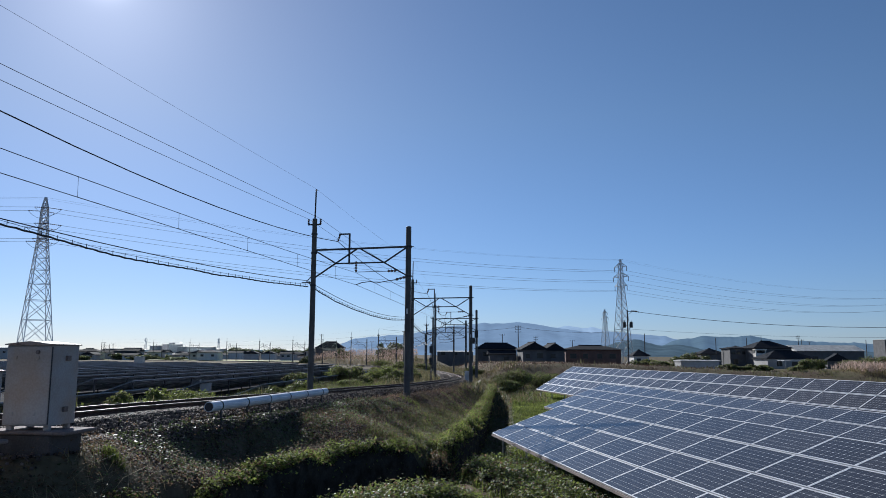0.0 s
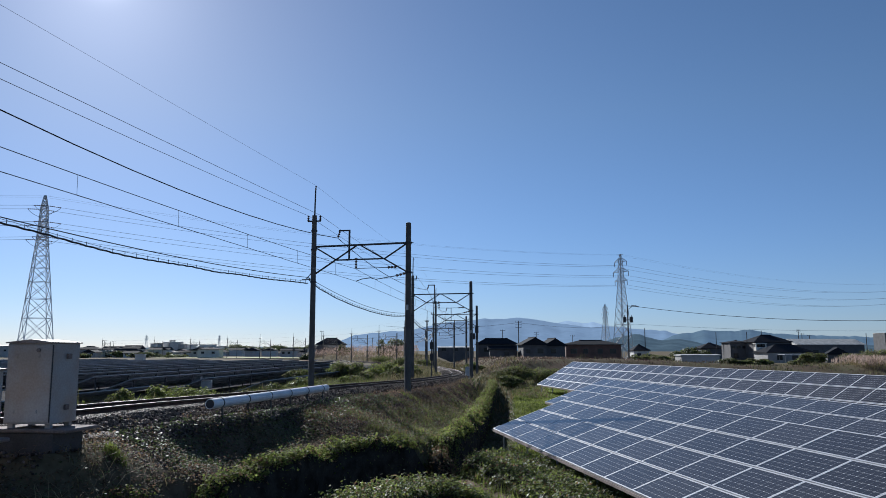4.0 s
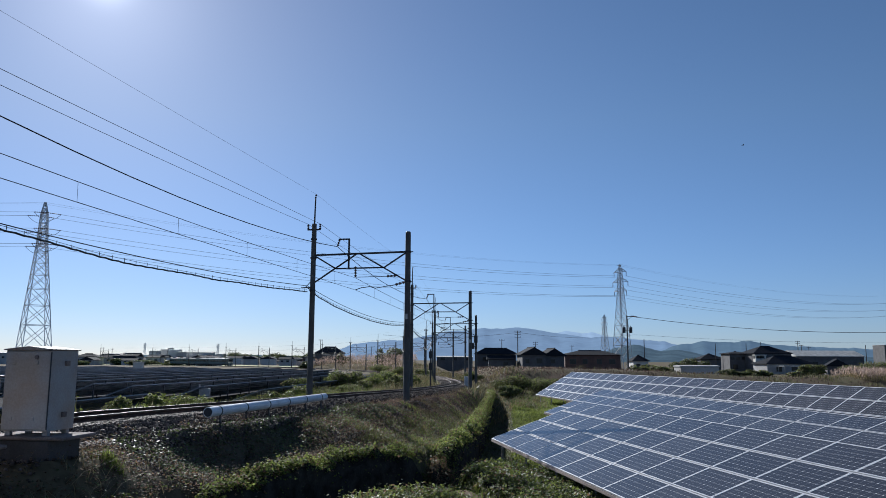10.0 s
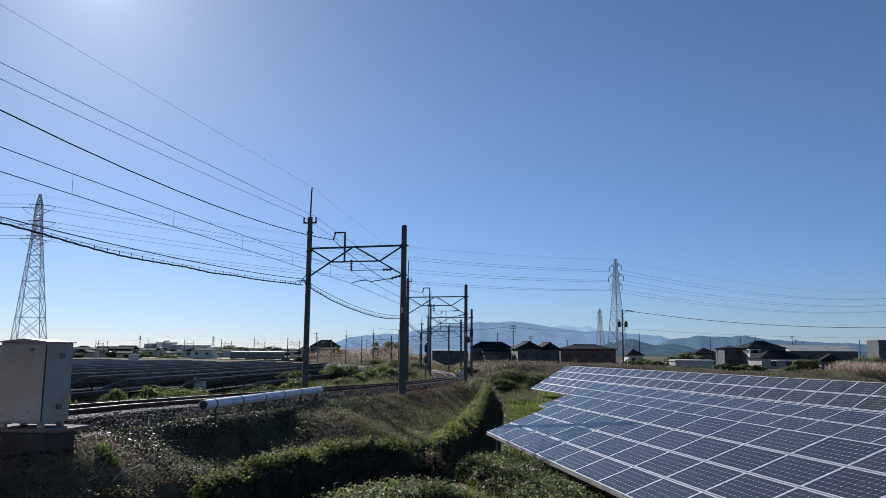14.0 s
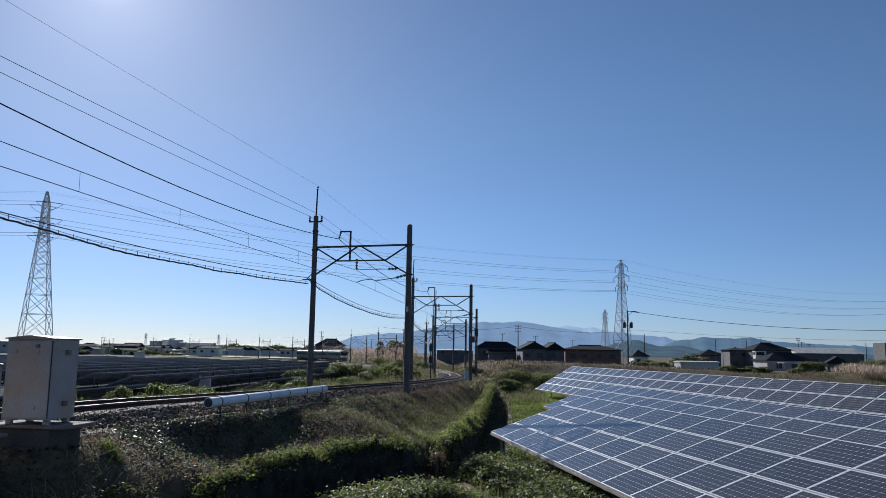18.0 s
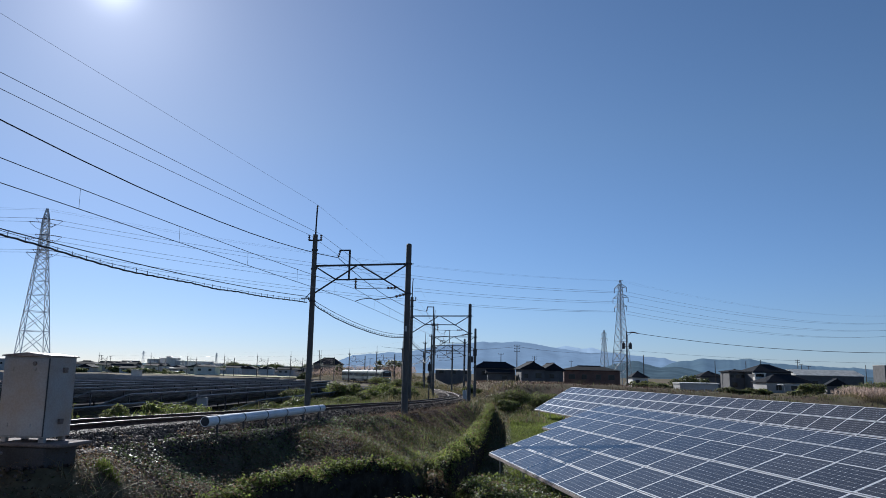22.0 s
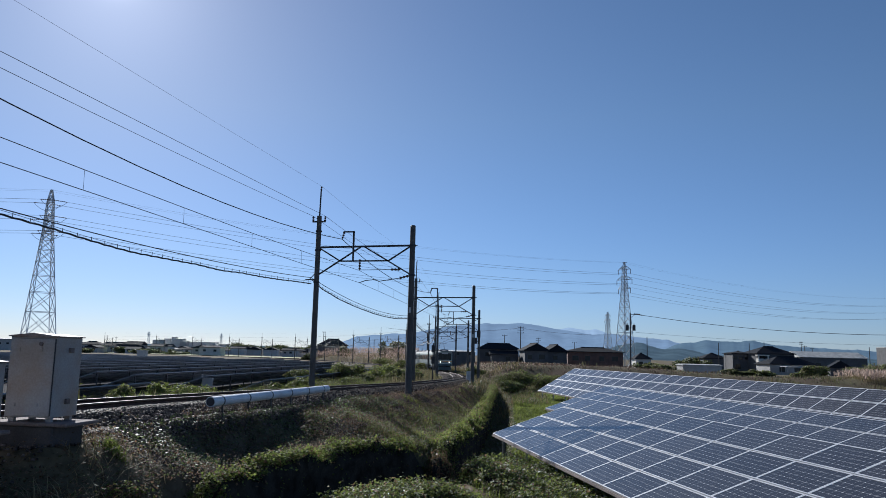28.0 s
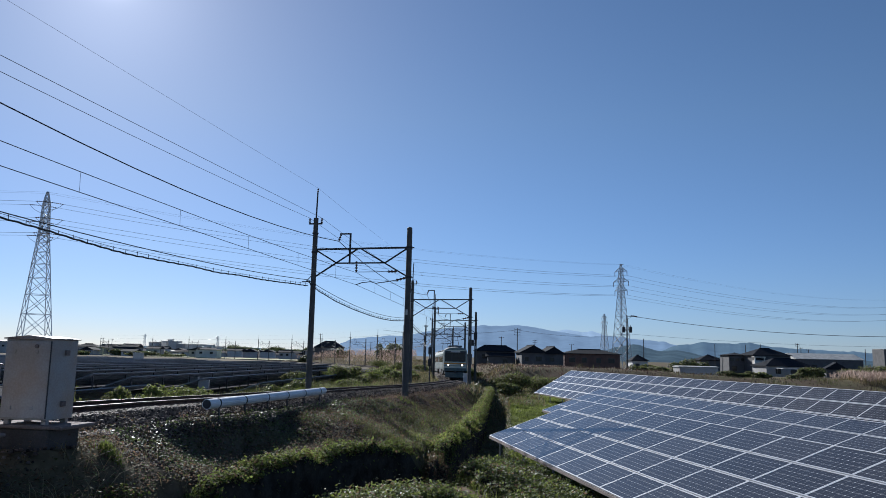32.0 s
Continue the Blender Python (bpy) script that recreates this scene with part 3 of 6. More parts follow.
def make_portal(near):
    """A mast with a taller tip, a plain pole, and a strutted beam between them; in its own space x runs across the track to the right."""
    p = thing("catenary_portal", label="dark steel catenary portal spanning a single railway track", category="catenary mast", group="portals over the track")
    mast = part("mast", rod((-HALF, 0, -1.0), (-HALF, 0, 8.72), 0.16, 0.125, 14), "concrete", p, "round grey concrete mast")
    part("tip_rod", rod((-HALF, 0, 8.4), (-HALF + 0.03, 0, 10.1), 0.045, 0.04, 8), "dark", mast)
    part("tip_insulator", insulator((-HALF + 0.03, 0, 10.1), (-HALF + 0.05, 0, 10.32), 0.06, 2), "porcelain", mast)
    part("cross_arm", bar((-HALF - 0.36, -0.02, 8.41), (-HALF + 0.36, -0.02, 8.41), 0.07, 0.07), "dark", mast)
    for sx in (-0.33, 0.33):
        part("line_insulator", insulator((-HALF + sx, -0.02, 8.43), (-HALF + sx, -0.02, 8.71), 0.075, 3), "porcelain", mast)
    for z in (7.9, 6.9, 5.2):
        bm = bmesh.new()
        add_rod(bm, (-HALF, 0, z - 0.04), (-HALF, 0, z + 0.04), 0.165, 0.165, 14)
        part("band", bm, "dark", mast)
    part("cable_bracket", bar((-HALF - 0.62, 0, 5.35), (-HALF, 0, 5.35), 0.05), "dark", mast)
    part("bracket_stay", bar((-HALF - 0.4, 0, 5.35), (-HALF - 0.1, 0, 5.68), 0.035), "dark", mast)
    pole = part("pole", rod((HALF, 0, -1.1), (HALF, 0, 8.12), 0.17, 0.135, 14), "concrete", p, "round grey concrete pole")
    part("cap", rod((HALF, 0, 8.121), (HALF, 0, 8.17), 0.14, 0.09, 14), "dark", pole)
    part("plate", box((HALF - 0.055, -0.18, 3.68), (HALF + 0.055, -0.16, 3.95), 0.004), "white_wall", pole, "small pale plate")
    for z in (7.12, 5.6):
        part("band", rod((HALF, 0, z - 0.05), (HALF, 0, z + 0.05), 0.172, 0.172, 14), "dark", pole)
        part("band_bolt", rod((HALF, 0.0, z), (HALF + 0.27, 0.0, z), 0.022, seg=6), "dark", pole)
    a, b = -HALF + 0.1, HALF - 0.1
    part("upper_chord", bar((a, 0, 7.05), (b, 0, 7.12), 0.09), "dark", p)
    part("lower_chord", bar((a + 1.15, 0, 6.32), (b - 1.15, 0, 6.34), 0.07), "dark", p)
    for q in (((a, 0, 7.0), (a + 1.15, 0, 6.32)), ((a, 0, 5.62), (-0.22, 0, 7.05)), ((0.0, 0, 7.06), (b, 0, 5.65)), ((b - 1.15, 0, 6.34), (b, 0, 7.08))):
        part("brace", bar(*q, 0.07), "dark", p)
    part("drop_post", bar((-0.63, 0.06, 6.3), (-0.63, 0.06, 7.9), 0.08), "dark", p)
    part("drop_arm", bar((-1.2, 0.06, 7.87), (-0.59, 0.06, 7.87), 0.07), "dark", p)
    part("feeder_insulator", insulator((-1.15, 0.06, 7.85), (-1.26, 0.06, 7.5), 0.075, 3), "porcelain", p)
    part("messenger_insulator", insulator((-0.23, 0.0, 6.42), (-0.23, 0.0, 5.85), 0.08, 4), "porcelain", p)
    part("steady_tube", rod((-0.2, 0, 5.86), (1.45, 0, 5.88), 0.016, seg=6), "dark", p)
    part("steady_insulator", insulator((1.45, 0, 5.88), (1.95, 0, 5.9), 0.075, 3), "porcelain", p)
    arm = [(-0.22, 0, 5.2), (0.1, 0, 5.31), (0.55, 0, 5.36), (0.85, 0, 5.28), (1.9, 0, 5.44)]
    part("registration_arm", tube(arm, 0.022, 6), "dark", p)
    part("arm_insulator", insulator((1.9, 0, 5.44), (HALF - 0.12, 0, 5.57), 0.08, 3), "porcelain", p)
    return p


def portal_pose(y):
    s = s_at(y)
    c, d = on_track(s)
    return Matrix.Translation((c.x, c.y, c.z)) @ pose(0, 0, 0, 0, 0, math.degrees(math.atan2(d.y, d.x)) - 90)


first = make_portal(True)
first.matrix_basis = portal_pose(PORTAL_Y[0])
portals.append(first.matrix_basis.copy())
for y in PORTAL_Y[1:]:
    m = portal_pose(y)
    made = copy_thing(first, m)
    portals.append(m)
    if y == 95:
        upper = part("junction_box", box((HALF - 0.26, -0.42, 4.75), (HALF + 0.18, -0.17, 5.55), 0.03), "dark", made, "black cable junction box")
        part("box_lid", box((HALF - 0.3, -0.45, 5.551), (HALF + 0.22, -0.16, 5.58), 0.01), "dark", upper)
        part("junction_box", box((HALF - 0.56, -0.3, 4.0), (HALF - 0.2, -0.06, 4.74), 0.03), "dark", made, "black cable junction box")
        part("box_bracket", bar((HALF - 0.4, -0.1, 4.3), (HALF, -0.1, 4.3), 0.05), "dark", made)


def at_portal(i, x, y, z):
    return portals[i] @ Vector((x, y, z))


def strung(name, x, y, z, sag, r, material, label, n=12, upto=99, lift=0.0, near_sag=None):
    """One wire from portal to portal; the nearest portal may hold it higher or lower by lift."""
    w = thing(name, label=label, category="overhead wire", group="wires of the railway")
    for i in range(min(len(portals) - 1, upto)):
        a, b = at_portal(i, x, y, z), at_portal(i + 1, x, y, z)
        if i == 0:
            a.z += lift
        part("wire_span", tube(span(a, b, near_sag if i == 0 and near_sag else sag, n), r, 5), material, w)
    return w


strung("earth_wire", -HALF + 0.05, 0, 10.32, 0.12, 0.0045, "wire", "thin earth wire along the mast tips", lift=-0.19, near_sag=0.01)
strung("line_wire", -HALF - 0.33, 0, 8.71, 0.2, 0.009, "wire", "thin bare line wire on mast insulators", lift=-0.20, near_sag=0.14)
strung("line_wire", -HALF + 0.33, 0, 8.71, 0.2, 0.009, "wire", "thin bare line wire on mast insulators", lift=-0.20, near_sag=0.02)
strung("feeder_wire", -1.26, 0.06, 7.48, 0.62, 0.018, "cable", "thick dark feeder wire under the drop brackets", lift=0.09, near_sag=0.78)
strung("contact_wire", -0.22, 0, 5.2, 0.0, 0.011, "wire", "bare contact wire over the track")
mess = strung("messenger_wire", -0.23, 0, 5.83, 0.14, 0.011, "wire", "sagging messenger wire with droppers over the track", 20)
for i in range(len(portals) - 1):
    hi = span(at_portal(i, -0.23, 0, 5.83), at_portal(i + 1, -0.23, 0, 5.83), 0.14, 20)
    lo = span(at_portal(i, -0.22, 0, 5.2), at_portal(i + 1, -0.22, 0, 5.2), 0.0, 20)
    for k in (3, 6, 9, 12, 15, 18):
        part("dropper", rod(hi[k], lo[k], 0.006, seg=4), "wire", mess)


def telephone_span(i, tele):
    """A bearing strand, and a slack cable lashed under a thin carrier by clips."""
    a, b = at_portal(i, -HALF - 0.3, 0, 5.45), at_portal(i + 1, -HALF - 0.3, 0, 5.45)
    a.z -= 0.35 if i == 0 else 0.0
    n = 96
    sag = 0.42 if i == 0 else 0.56
    top = span(a, b, sag, n)
    part("strand", tube(top[::4], 0.016, 5), "cable", tele)
    r = random.Random(40 + i)
    slack = [r.uniform(-0.03, 0.03) for _ in range(n // 6 + 2)]
    carrier, low = [], []
    for k, p in enumerate(top):
        u = k / n
        gap = 0.05 + 0.18 * smooth01(u / 0.08) * smooth01((1 - u) / 0.08)
        if i == 0:
            gap = 0.09 + 0.16 * float(smooth01((u - 0.28) / 0.2))
        j, w = divmod(k, 6)
        wave = slack[j] * (1 - w / 6) + slack[j + 1] * w / 6
        carrier.append(p - Vector((0, 0, gap - 0.06)))
        low.append(p - Vector((0, 0, gap + 0.03 + wave + 0.018 * abs(math.sin(k * math.pi / 2)))))
    part("carrier", tube(carrier[::2], 0.007, 4), "cable", tele)
    part("telephone_line", tube(low, 0.028, 6), "cable", tele)
    if i < 4:
        for k in range(1, n, 2):
            part("clip", rod(low[k], carrier[k] + Vector((0, 0, 0.035)), 0.011, seg=4), "cable", tele)


tele = thing("telephone_cable", label="black telephone cable clipped under a bearing strand", category="overhead wire", group="wires of the railway")
for i in range(9):
    telephone_span(i, tele)


# ---------------------------------------------------------------- solar tables beside the line
A = Vector((0.1595, -0.9872, 0))           # along the rows, towards the camera
N = Vector((0.9872, 0.1595, 0))            # up the slope, in plan
PW, PH = 1.65, 1.0


def module_mesh():
    """One framed module, x along its long side."""
    bm = bmesh.new()
    ex, ey, fw = 0.004, 0.017, 0.03
    add_box(bm, (ex + 0.002, ey + 0.002, -0.038), (PW - ex - 0.002, PH - ey - 0.002, 0.0))
    for lo, hi in (((ex, ey), (PW - ex, ey + fw)), ((ex, PH - ey - fw), (PW - ex, PH - ey)), ((ex, ey + fw), (ex + fw, PH - ey - fw)), ((PW - ex - fw, ey + fw), (PW - ex, PH - ey - fw))):
        add_box(bm, (*lo, -0.04), (*hi, 0.004))
    uv = bm.loops.layers.uv.new("UVMap")
    for f in bm.faces:
        for lp in f.loops:
            lp[uv].uv = ((lp.vert.co.x - 0.035) / (PW - 0.07), (lp.vert.co.y - 0.035) / (PH - 0.07))
        f.material_index = 0 if f.calc_area() > 1.0 else 1
    me = bpy.data.meshes.new("module")
    bm.to_mesh(me)
    bm.free()
    me.materials.append(M["pv"]), me.materials.append(M["panel_frame"])
    return me


MODULE = module_mesh()


def make_table(corner, cols, rows, tilt, name_label):
    t = thing("solar_table", label=name_label, category="solar panel", group="solar tables beside the railway")
    B = N * math.cos(tilt) + Vector((0, 0, math.sin(tilt)))
    UP = (-A).cross(B)
    if UP.z < 0:
        UP = -UP
    c = Vector(corner)
    turn = Matrix((-A, B, UP)).transposed().to_4x4()
    for j in range(rows):
        for i in range(cols):
            ob = new("module", MODULE)
            ob.parent = t
            ob.matrix_basis = Matrix.Translation(c + A * PW * (i + 1) + B * PH * j) @ turn
    L = cols * PW
    for j in range(rows + 1):
        o = c + B * (PH * j) - UP * 0.075
        part("purlin", bar(o, o + A * L, 0.05, 0.06), "slab" if j == 0 else "panel_frame" if j == rows else "dark", t)
    k = 0
    while k * 3.3 <= L + 0.1:
        o = c + A * min(k * 3.3 + 0.25, L - 0.25)
        part("rafter", bar(o - UP * 0.14, o + B * (rows * PH) - UP * 0.14, 0.06, 0.09), "steel", t)
        for bb in (0.35, rows * PH - 0.4):
            q = o + B * bb - UP * 0.18
            part("post", bar((q.x, q.y, gz(q.x, q.y) - 0.2), q, 0.07), "steel", t)
        q = o + B * (rows * PH - 0.4) - UP * 0.18
        r = o + B * 1.4 - UP * 0.18
        part("stay", bar((q.x, q.y, q.z - 0.9), r, 0.045), "steel", t)
        k += 1


make_table((1.886, 29.8, 0.842), 15, 4, 0.348, "long tilted table of blue solar modules in pale frames")
make_table((5.93, 45.34, 0.814), 21, 4, 0.3325, "long tilted table of blue solar modules in pale frames")
make_table((8.39, 69.55, 0.754), 32, 4, 0.528, "steeper long table of grey-blue solar modules in pale frames")


# ---------------------------------------------------------------- solar field beyond the line
def make_far_field():
    """Rows of modules on low frames; each stands in its own space, y along the row, with its high edge at x 0."""
    starts = [(-16.8, 24.0, 41.0), (-11.0, 47.8, 88.0), (-16.2, 52.7, 106.0), (-20.9, 52.4, 122.0), (-25.4, 56.6, 138.0)]
    starts += [(-30.2 - 4.8 * k, 58.0 + 2.4 * k + 1.5 * (k % 3), 146.0 + 5.0 * (k % 4) + 1.5 * k) for k in range(15)]
    post, tilt, wid, high = None, radians(20), 3.1, 1.937
    for x, y0, y1 in starts:
        L = y1 - y0
        t = thing("solar_row", pose(x, y0, 0, 0, 0, -4.3), "long low row of dark solar modules seen from behind", "solar panel", "rows of the solar field")
        m = Matrix.Translation((0, 0, high)) @ Matrix.Rotation(-tilt, 4, "Y")
        bm = bmesh.new()
        add_box(bm, (-wid, 0, -0.04), (0, L, 0), 0, m)
        part("module_deck", bm, "backsheet", t, "dark underside of the modules")
        bm = bmesh.new()
        add_box(bm, (0.0, 0, -0.045), (0.03, L, 0.006), 0, m)
        part("upper_edge", bm, "dull_frame", t, "pale aluminium edge")
        bm = bmesh.new()
        add_box(bm, (-wid, -0.03, -0.045), (0, 0.0, 0.006), 0, m)
        part("end_edge", bm, "dull_frame", t, "pale aluminium edge")
        for q in (0.3, 1.5, 2.7):
            bm = bmesh.new()
            add_box(bm, (-q - 0.05, 0.02, -0.1), (-q, L - 0.02, -0.044), 0, m)
            part("purlin", bm, "dark", t)
        for i in range(int(L / 5) + 1):
            for xx in (-0.25, -wid * 0.85):
                zt = high + xx * math.tan(tilt) - 0.05
                if post is None:
                    ob = part("post", box((-0.04, -0.04, -1.0), (0.04, 0.04, 0)), "dark", t)
                    post = ob.data
                else:
                    ob = new("post", post)
                    ob.parent = t
                ob.location = (xx, 0.5 + i * 5, zt)


make_far_field()
combiner = thing("combiner_box", pose(-16.18, 53.05, 1.22), "pale grey combiner box on the end post of a solar row", "electrical box")
part("body", box((-0.37, -0.1, 0), (0.37, 0.1, 0.56), 0.015), "white_paint", combiner)
part("door", box((-0.34, -0.125, 0.03), (0.34, -0.102, 0.53), 0.008), "white_paint", combiner)
sheet = bmesh.new()
add_box(sheet, (-112, 27, 0.35), (-13.2, 160, 0.72))
add_box(sheet, (-13.19, 40, 0.35), (-10.6, 56, 0.715))
add_box(sheet, (-13.19, 56.01, 0.35), (-8.6, 124, 0.713))
add_box(sheet, (-20, 22, 0.35), (-14.6, 26.99, 0.717))
tagged(finish("weed_sheet", sheet, "sheet"), "black weed-control sheet under the solar field", "ground sheet", kind="structure")


# ---------------------------------------------------------------- lattice towers
def make_tower(x, y, z0, H, base, arms, yaw, strain=None, w=None):
    """A four-legged lattice tower. strain: the level way of the conductors, where their strings are pulled tight instead of hanging."""
    t = thing("transmission_tower", pose(x, y, z0, 0, 0, yaw), "grey steel lattice transmission tower", "pylon", "pylons of the power line")
    def half(z):
        return base / 2 * float(np.interp(z / H, (0, 0.74, 0.925, 1.0), (1.0, 0.29, 0.185, 0.03)))
    corners = [(-1, -1), (1, -1), (1, 1), (-1, 1)]
    zs = [0]
    while zs[-1] < H * 0.68:
        zs.append(zs[-1] + max(1.3, half(zs[-1]) * 1.75))
    zs += [H * u for u in (0.74, 0.78, 0.825, 0.87, 0.92, 0.955, 0.99) if H * u > zs[-1] + 0.6]
    w = w or 0.10
    for sx, sy in corners:
        part("leg", tube([(sx * half(z), sy * half(z), z) for z in zs], w * 0.95, 4), "tower", t)
    near = y < 400
    for k in range(4):
        (ax, ay), (bx, by) = corners[k], corners[(k + 1) % 4]
        bars = []
        for a, b in zip(zs, zs[1:]):
            bars.append(((ax * half(a), ay * half(a), a), (bx * half(b), by * half(b), b)))
            bars.append(((bx * half(a), by * half(a), a), (ax * half(b), ay * half(b), b)))
            bars.append(((ax * half(b), ay * half(b), b), (bx * half(b), by * half(b), b)))
        if near:
            for a, b in bars:
                part("brace", bar(a, b, w), "tower", t)
        else:
            bm = bmesh.new()
            for a, b in bars:
                add_bar(bm, a, b, w, w)
            tagged(part("face_lattice", bm, "tower", t), kind="stuff")
    place = pose(x, y, z0, 0, 0, yaw)
    back = place.inverted().to_3x3()
    ends, tips = [], []
    for u, reach in arms:
        z = H * u
        for s in (-1, 1):
            tip = Vector((s * reach, 0, z))
            arm = part("cross_arm", bar((s * half(z), -half(z), z), tip, w), "tower", t)
            part("arm_strut", bar((s * half(z), half(z), z), tip, w), "tower", arm)
            for c in (-1, 1):
                part("arm_strut", bar((s * half(z + 1.2), c * half(z + 1.2), z + 1.4), tip, w), "tower", arm)
            for f in (0.33, 0.66):
                part("arm_strut", bar((s * (half(z) + (reach - half(z)) * f), 0, z), (s * (half(z) + (reach - half(z)) * f), 0, z + 1.4 * (1 - f)), w), "tower", arm)
            if strain is None:
                low = tip - Vector((0, 0, H * 0.043))
                part("insulator_string", insulator(tip, low, 0.15, 6), "porcelain", arm)
                ends.append(place @ low), tips.append(place @ low)
            else:
                pull = back @ Vector(strain)
                a, b = tip - pull * 2.6 - Vector((0, 0, 0.15)), tip + pull * 2.6 - Vector((0, 0, 0.15))
                part("insulator_string", insulator(tip, a, 0.13, 7), "porcelain", arm)
                part("insulator_string", insulator(tip, b, 0.13, 7), "porcelain", arm)
                part("jumper", tube(span(a, b, 1.5, 10), 0.04, 5), "cable", arm)
                ends.append(place @ a), tips.append(place @ b)
    part("earth_wire_arm", bar((-1.1, 0, H * 0.985), (1.1, 0, H * 0.985), w * 1.4), "tower", t)
    for sx in (-1.0, 1.0):
        ends.append(place @ Vector((sx, 0, H * 0.985))), tips.append(place @ Vector((sx, 0, H * 0.985)))
    return ends, tips


ARMS = [(0.92, 2.7), (0.825, 3.35), (0.74, 2.7)]
T0_in, T0 = make_tower(-85.8, 162, 0, 37.3, 6.5, ARMS, -49, Vector((0.824, 0.566, 0)), 0.11)
_, T1 = make_tower(61.5, 263, 0, 37.1, 5.4, ARMS, -54)
make_tower(127, 600, 0, 39.6, 6.8, ARMS, -54, w=0.16)
for bx, D in ((263, 1500), (391, 1520)):
    make_tower((bx - 784) / 1352 * D, D, 0, 33, 7.5, ARMS, 20, w=0.35)
T3 = [v + Vector((185, 150, 3.0)) for v in T1]
TL = [v + Vector((-150, -60, 0)) for v in T0_in]


def power_line(a, b, sag, label="thin high-voltage conductors"):
    w = thing("power_line", label=label, category="power line")
    for k, (p, q) in enumerate(zip(a, b)):
        part("conductor" if k < 6 else "earth_wire", tube(span(p, q, sag, 16), 0.03 if k < 6 else 0.012, 4), "wire", w)


power_line(T0, T1, 3.0, "high-voltage conductors between two lattice towers")
power_line(T1, T3, 4.0, "high-voltage conductors leaving a lattice tower")
power_line(TL, T0_in, 3.0, "high-voltage conductors reaching a lattice tower")


# ---------------------------------------------------------------- vegetation
rng = np.random.default_rng(7)


def leaves(name, pts, nrm, size, material, parent=None, up=0.5, label="", category="plant", stuff=True):
    """A cloud of small folded leaves, one island each, at the points, leaning along the normals and turned a little towards the light."""
    pts, nrm = np.asarray(pts, float), np.asarray(nrm, float)
    n = len(pts)
    d = nrm + rng.normal(0, 0.55, (n, 3)) + np.array([-0.2, 0.42, up])
    d /= np.linalg.norm(d, axis=1)[:, None]
    a = rng.normal(0, 1, (n, 3))
    a -= d * np.sum(a * d, 1)[:, None]
    a /= np.linalg.norm(a, axis=1)[:, None]
    b = np.cross(d, a)
    s = (size * rng.uniform(0.55, 1.35, n))[:, None]
    v = np.stack([pts - a * s * 0.6, pts + b * s * 0.42 - d * s * 0.12, pts + a * s * 0.6 + d * s * 0.1, pts - b * s * 0.42 - d * s * 0.12], 1).reshape(-1, 3)
    i = np.arange(n)[:, None] * 4
    f = np.concatenate([i + [[0, 1, 2]], i + [[0, 2, 3]]])
    ob = mesh_from(name, v, f, material, parent)
    if stuff:
        ob["kind"] = "stuff"
    if label:
        tagged(ob, label, category, kind="stuff")
    return ob


def blades(name, pts, height, width, material, parent=None, lean=0.35, label="", category="grass"):
    """Upright grass blades that bend over, each of three narrow steps."""
    pts = np.asarray(pts, float)
    n = len(pts)
    az = rng.uniform(0, math.tau, n)
    side = np.stack([np.cos(az), np.sin(az), np.zeros(n)], 1)
    out = np.stack([-np.sin(az), np.cos(az), np.zeros(n)], 1) * (lean * rng.uniform(0.2, 1.6, n))[:, None]
    h = (height * rng.uniform(0.5, 1.3, n))[:, None]  # one height, or one for each blade
    z = np.array([0, 0, 1.0])
    w = width
    v = np.stack([pts - side * w, pts + side * w, pts + (z * 0.55 + out * 0.25) * h + side * w * 0.7, pts + (z * 0.55 + out * 0.25) * h - side * w * 0.7,
                  pts + (z * 0.95 + out * 0.9) * h], 1).reshape(-1, 3)
    i = np.arange(n)[:, None] * 5
    f = np.concatenate([i + [[0, 1, 2]], i + [[0, 2, 3]], i + [[3, 2, 4]]])
    ob = mesh_from(name, v, f, material, parent)
    ob["kind"] = "stuff"
    if label:
        tagged(ob, label, category, kind="stuff")
    return ob


def on_ground(n, x0, x1, y0, y1, keep=None):
    p = np.stack([rng.uniform(x0, x1, n), rng.uniform(y0, y1, n)], 1)
    o, _ = offset(p[:, 0], p[:, 1])
    if keep is not None:
        k = keep(p[:, 0], p[:, 1], o)
        p, o = p[k], o[k]
    return np.column_stack([p, ground_z(p[:, 0], p[:, 1])]), o


def clump(x, y):
    """Patchiness between 0 and 1."""
    return 0.5 + 0.25 * np.sin(x * 1.7 + 2.1 * np.sin(y * 0.8)) + 0.25 * np.sin(y * 2.3 + 1.7 * np.sin(x * 1.1))


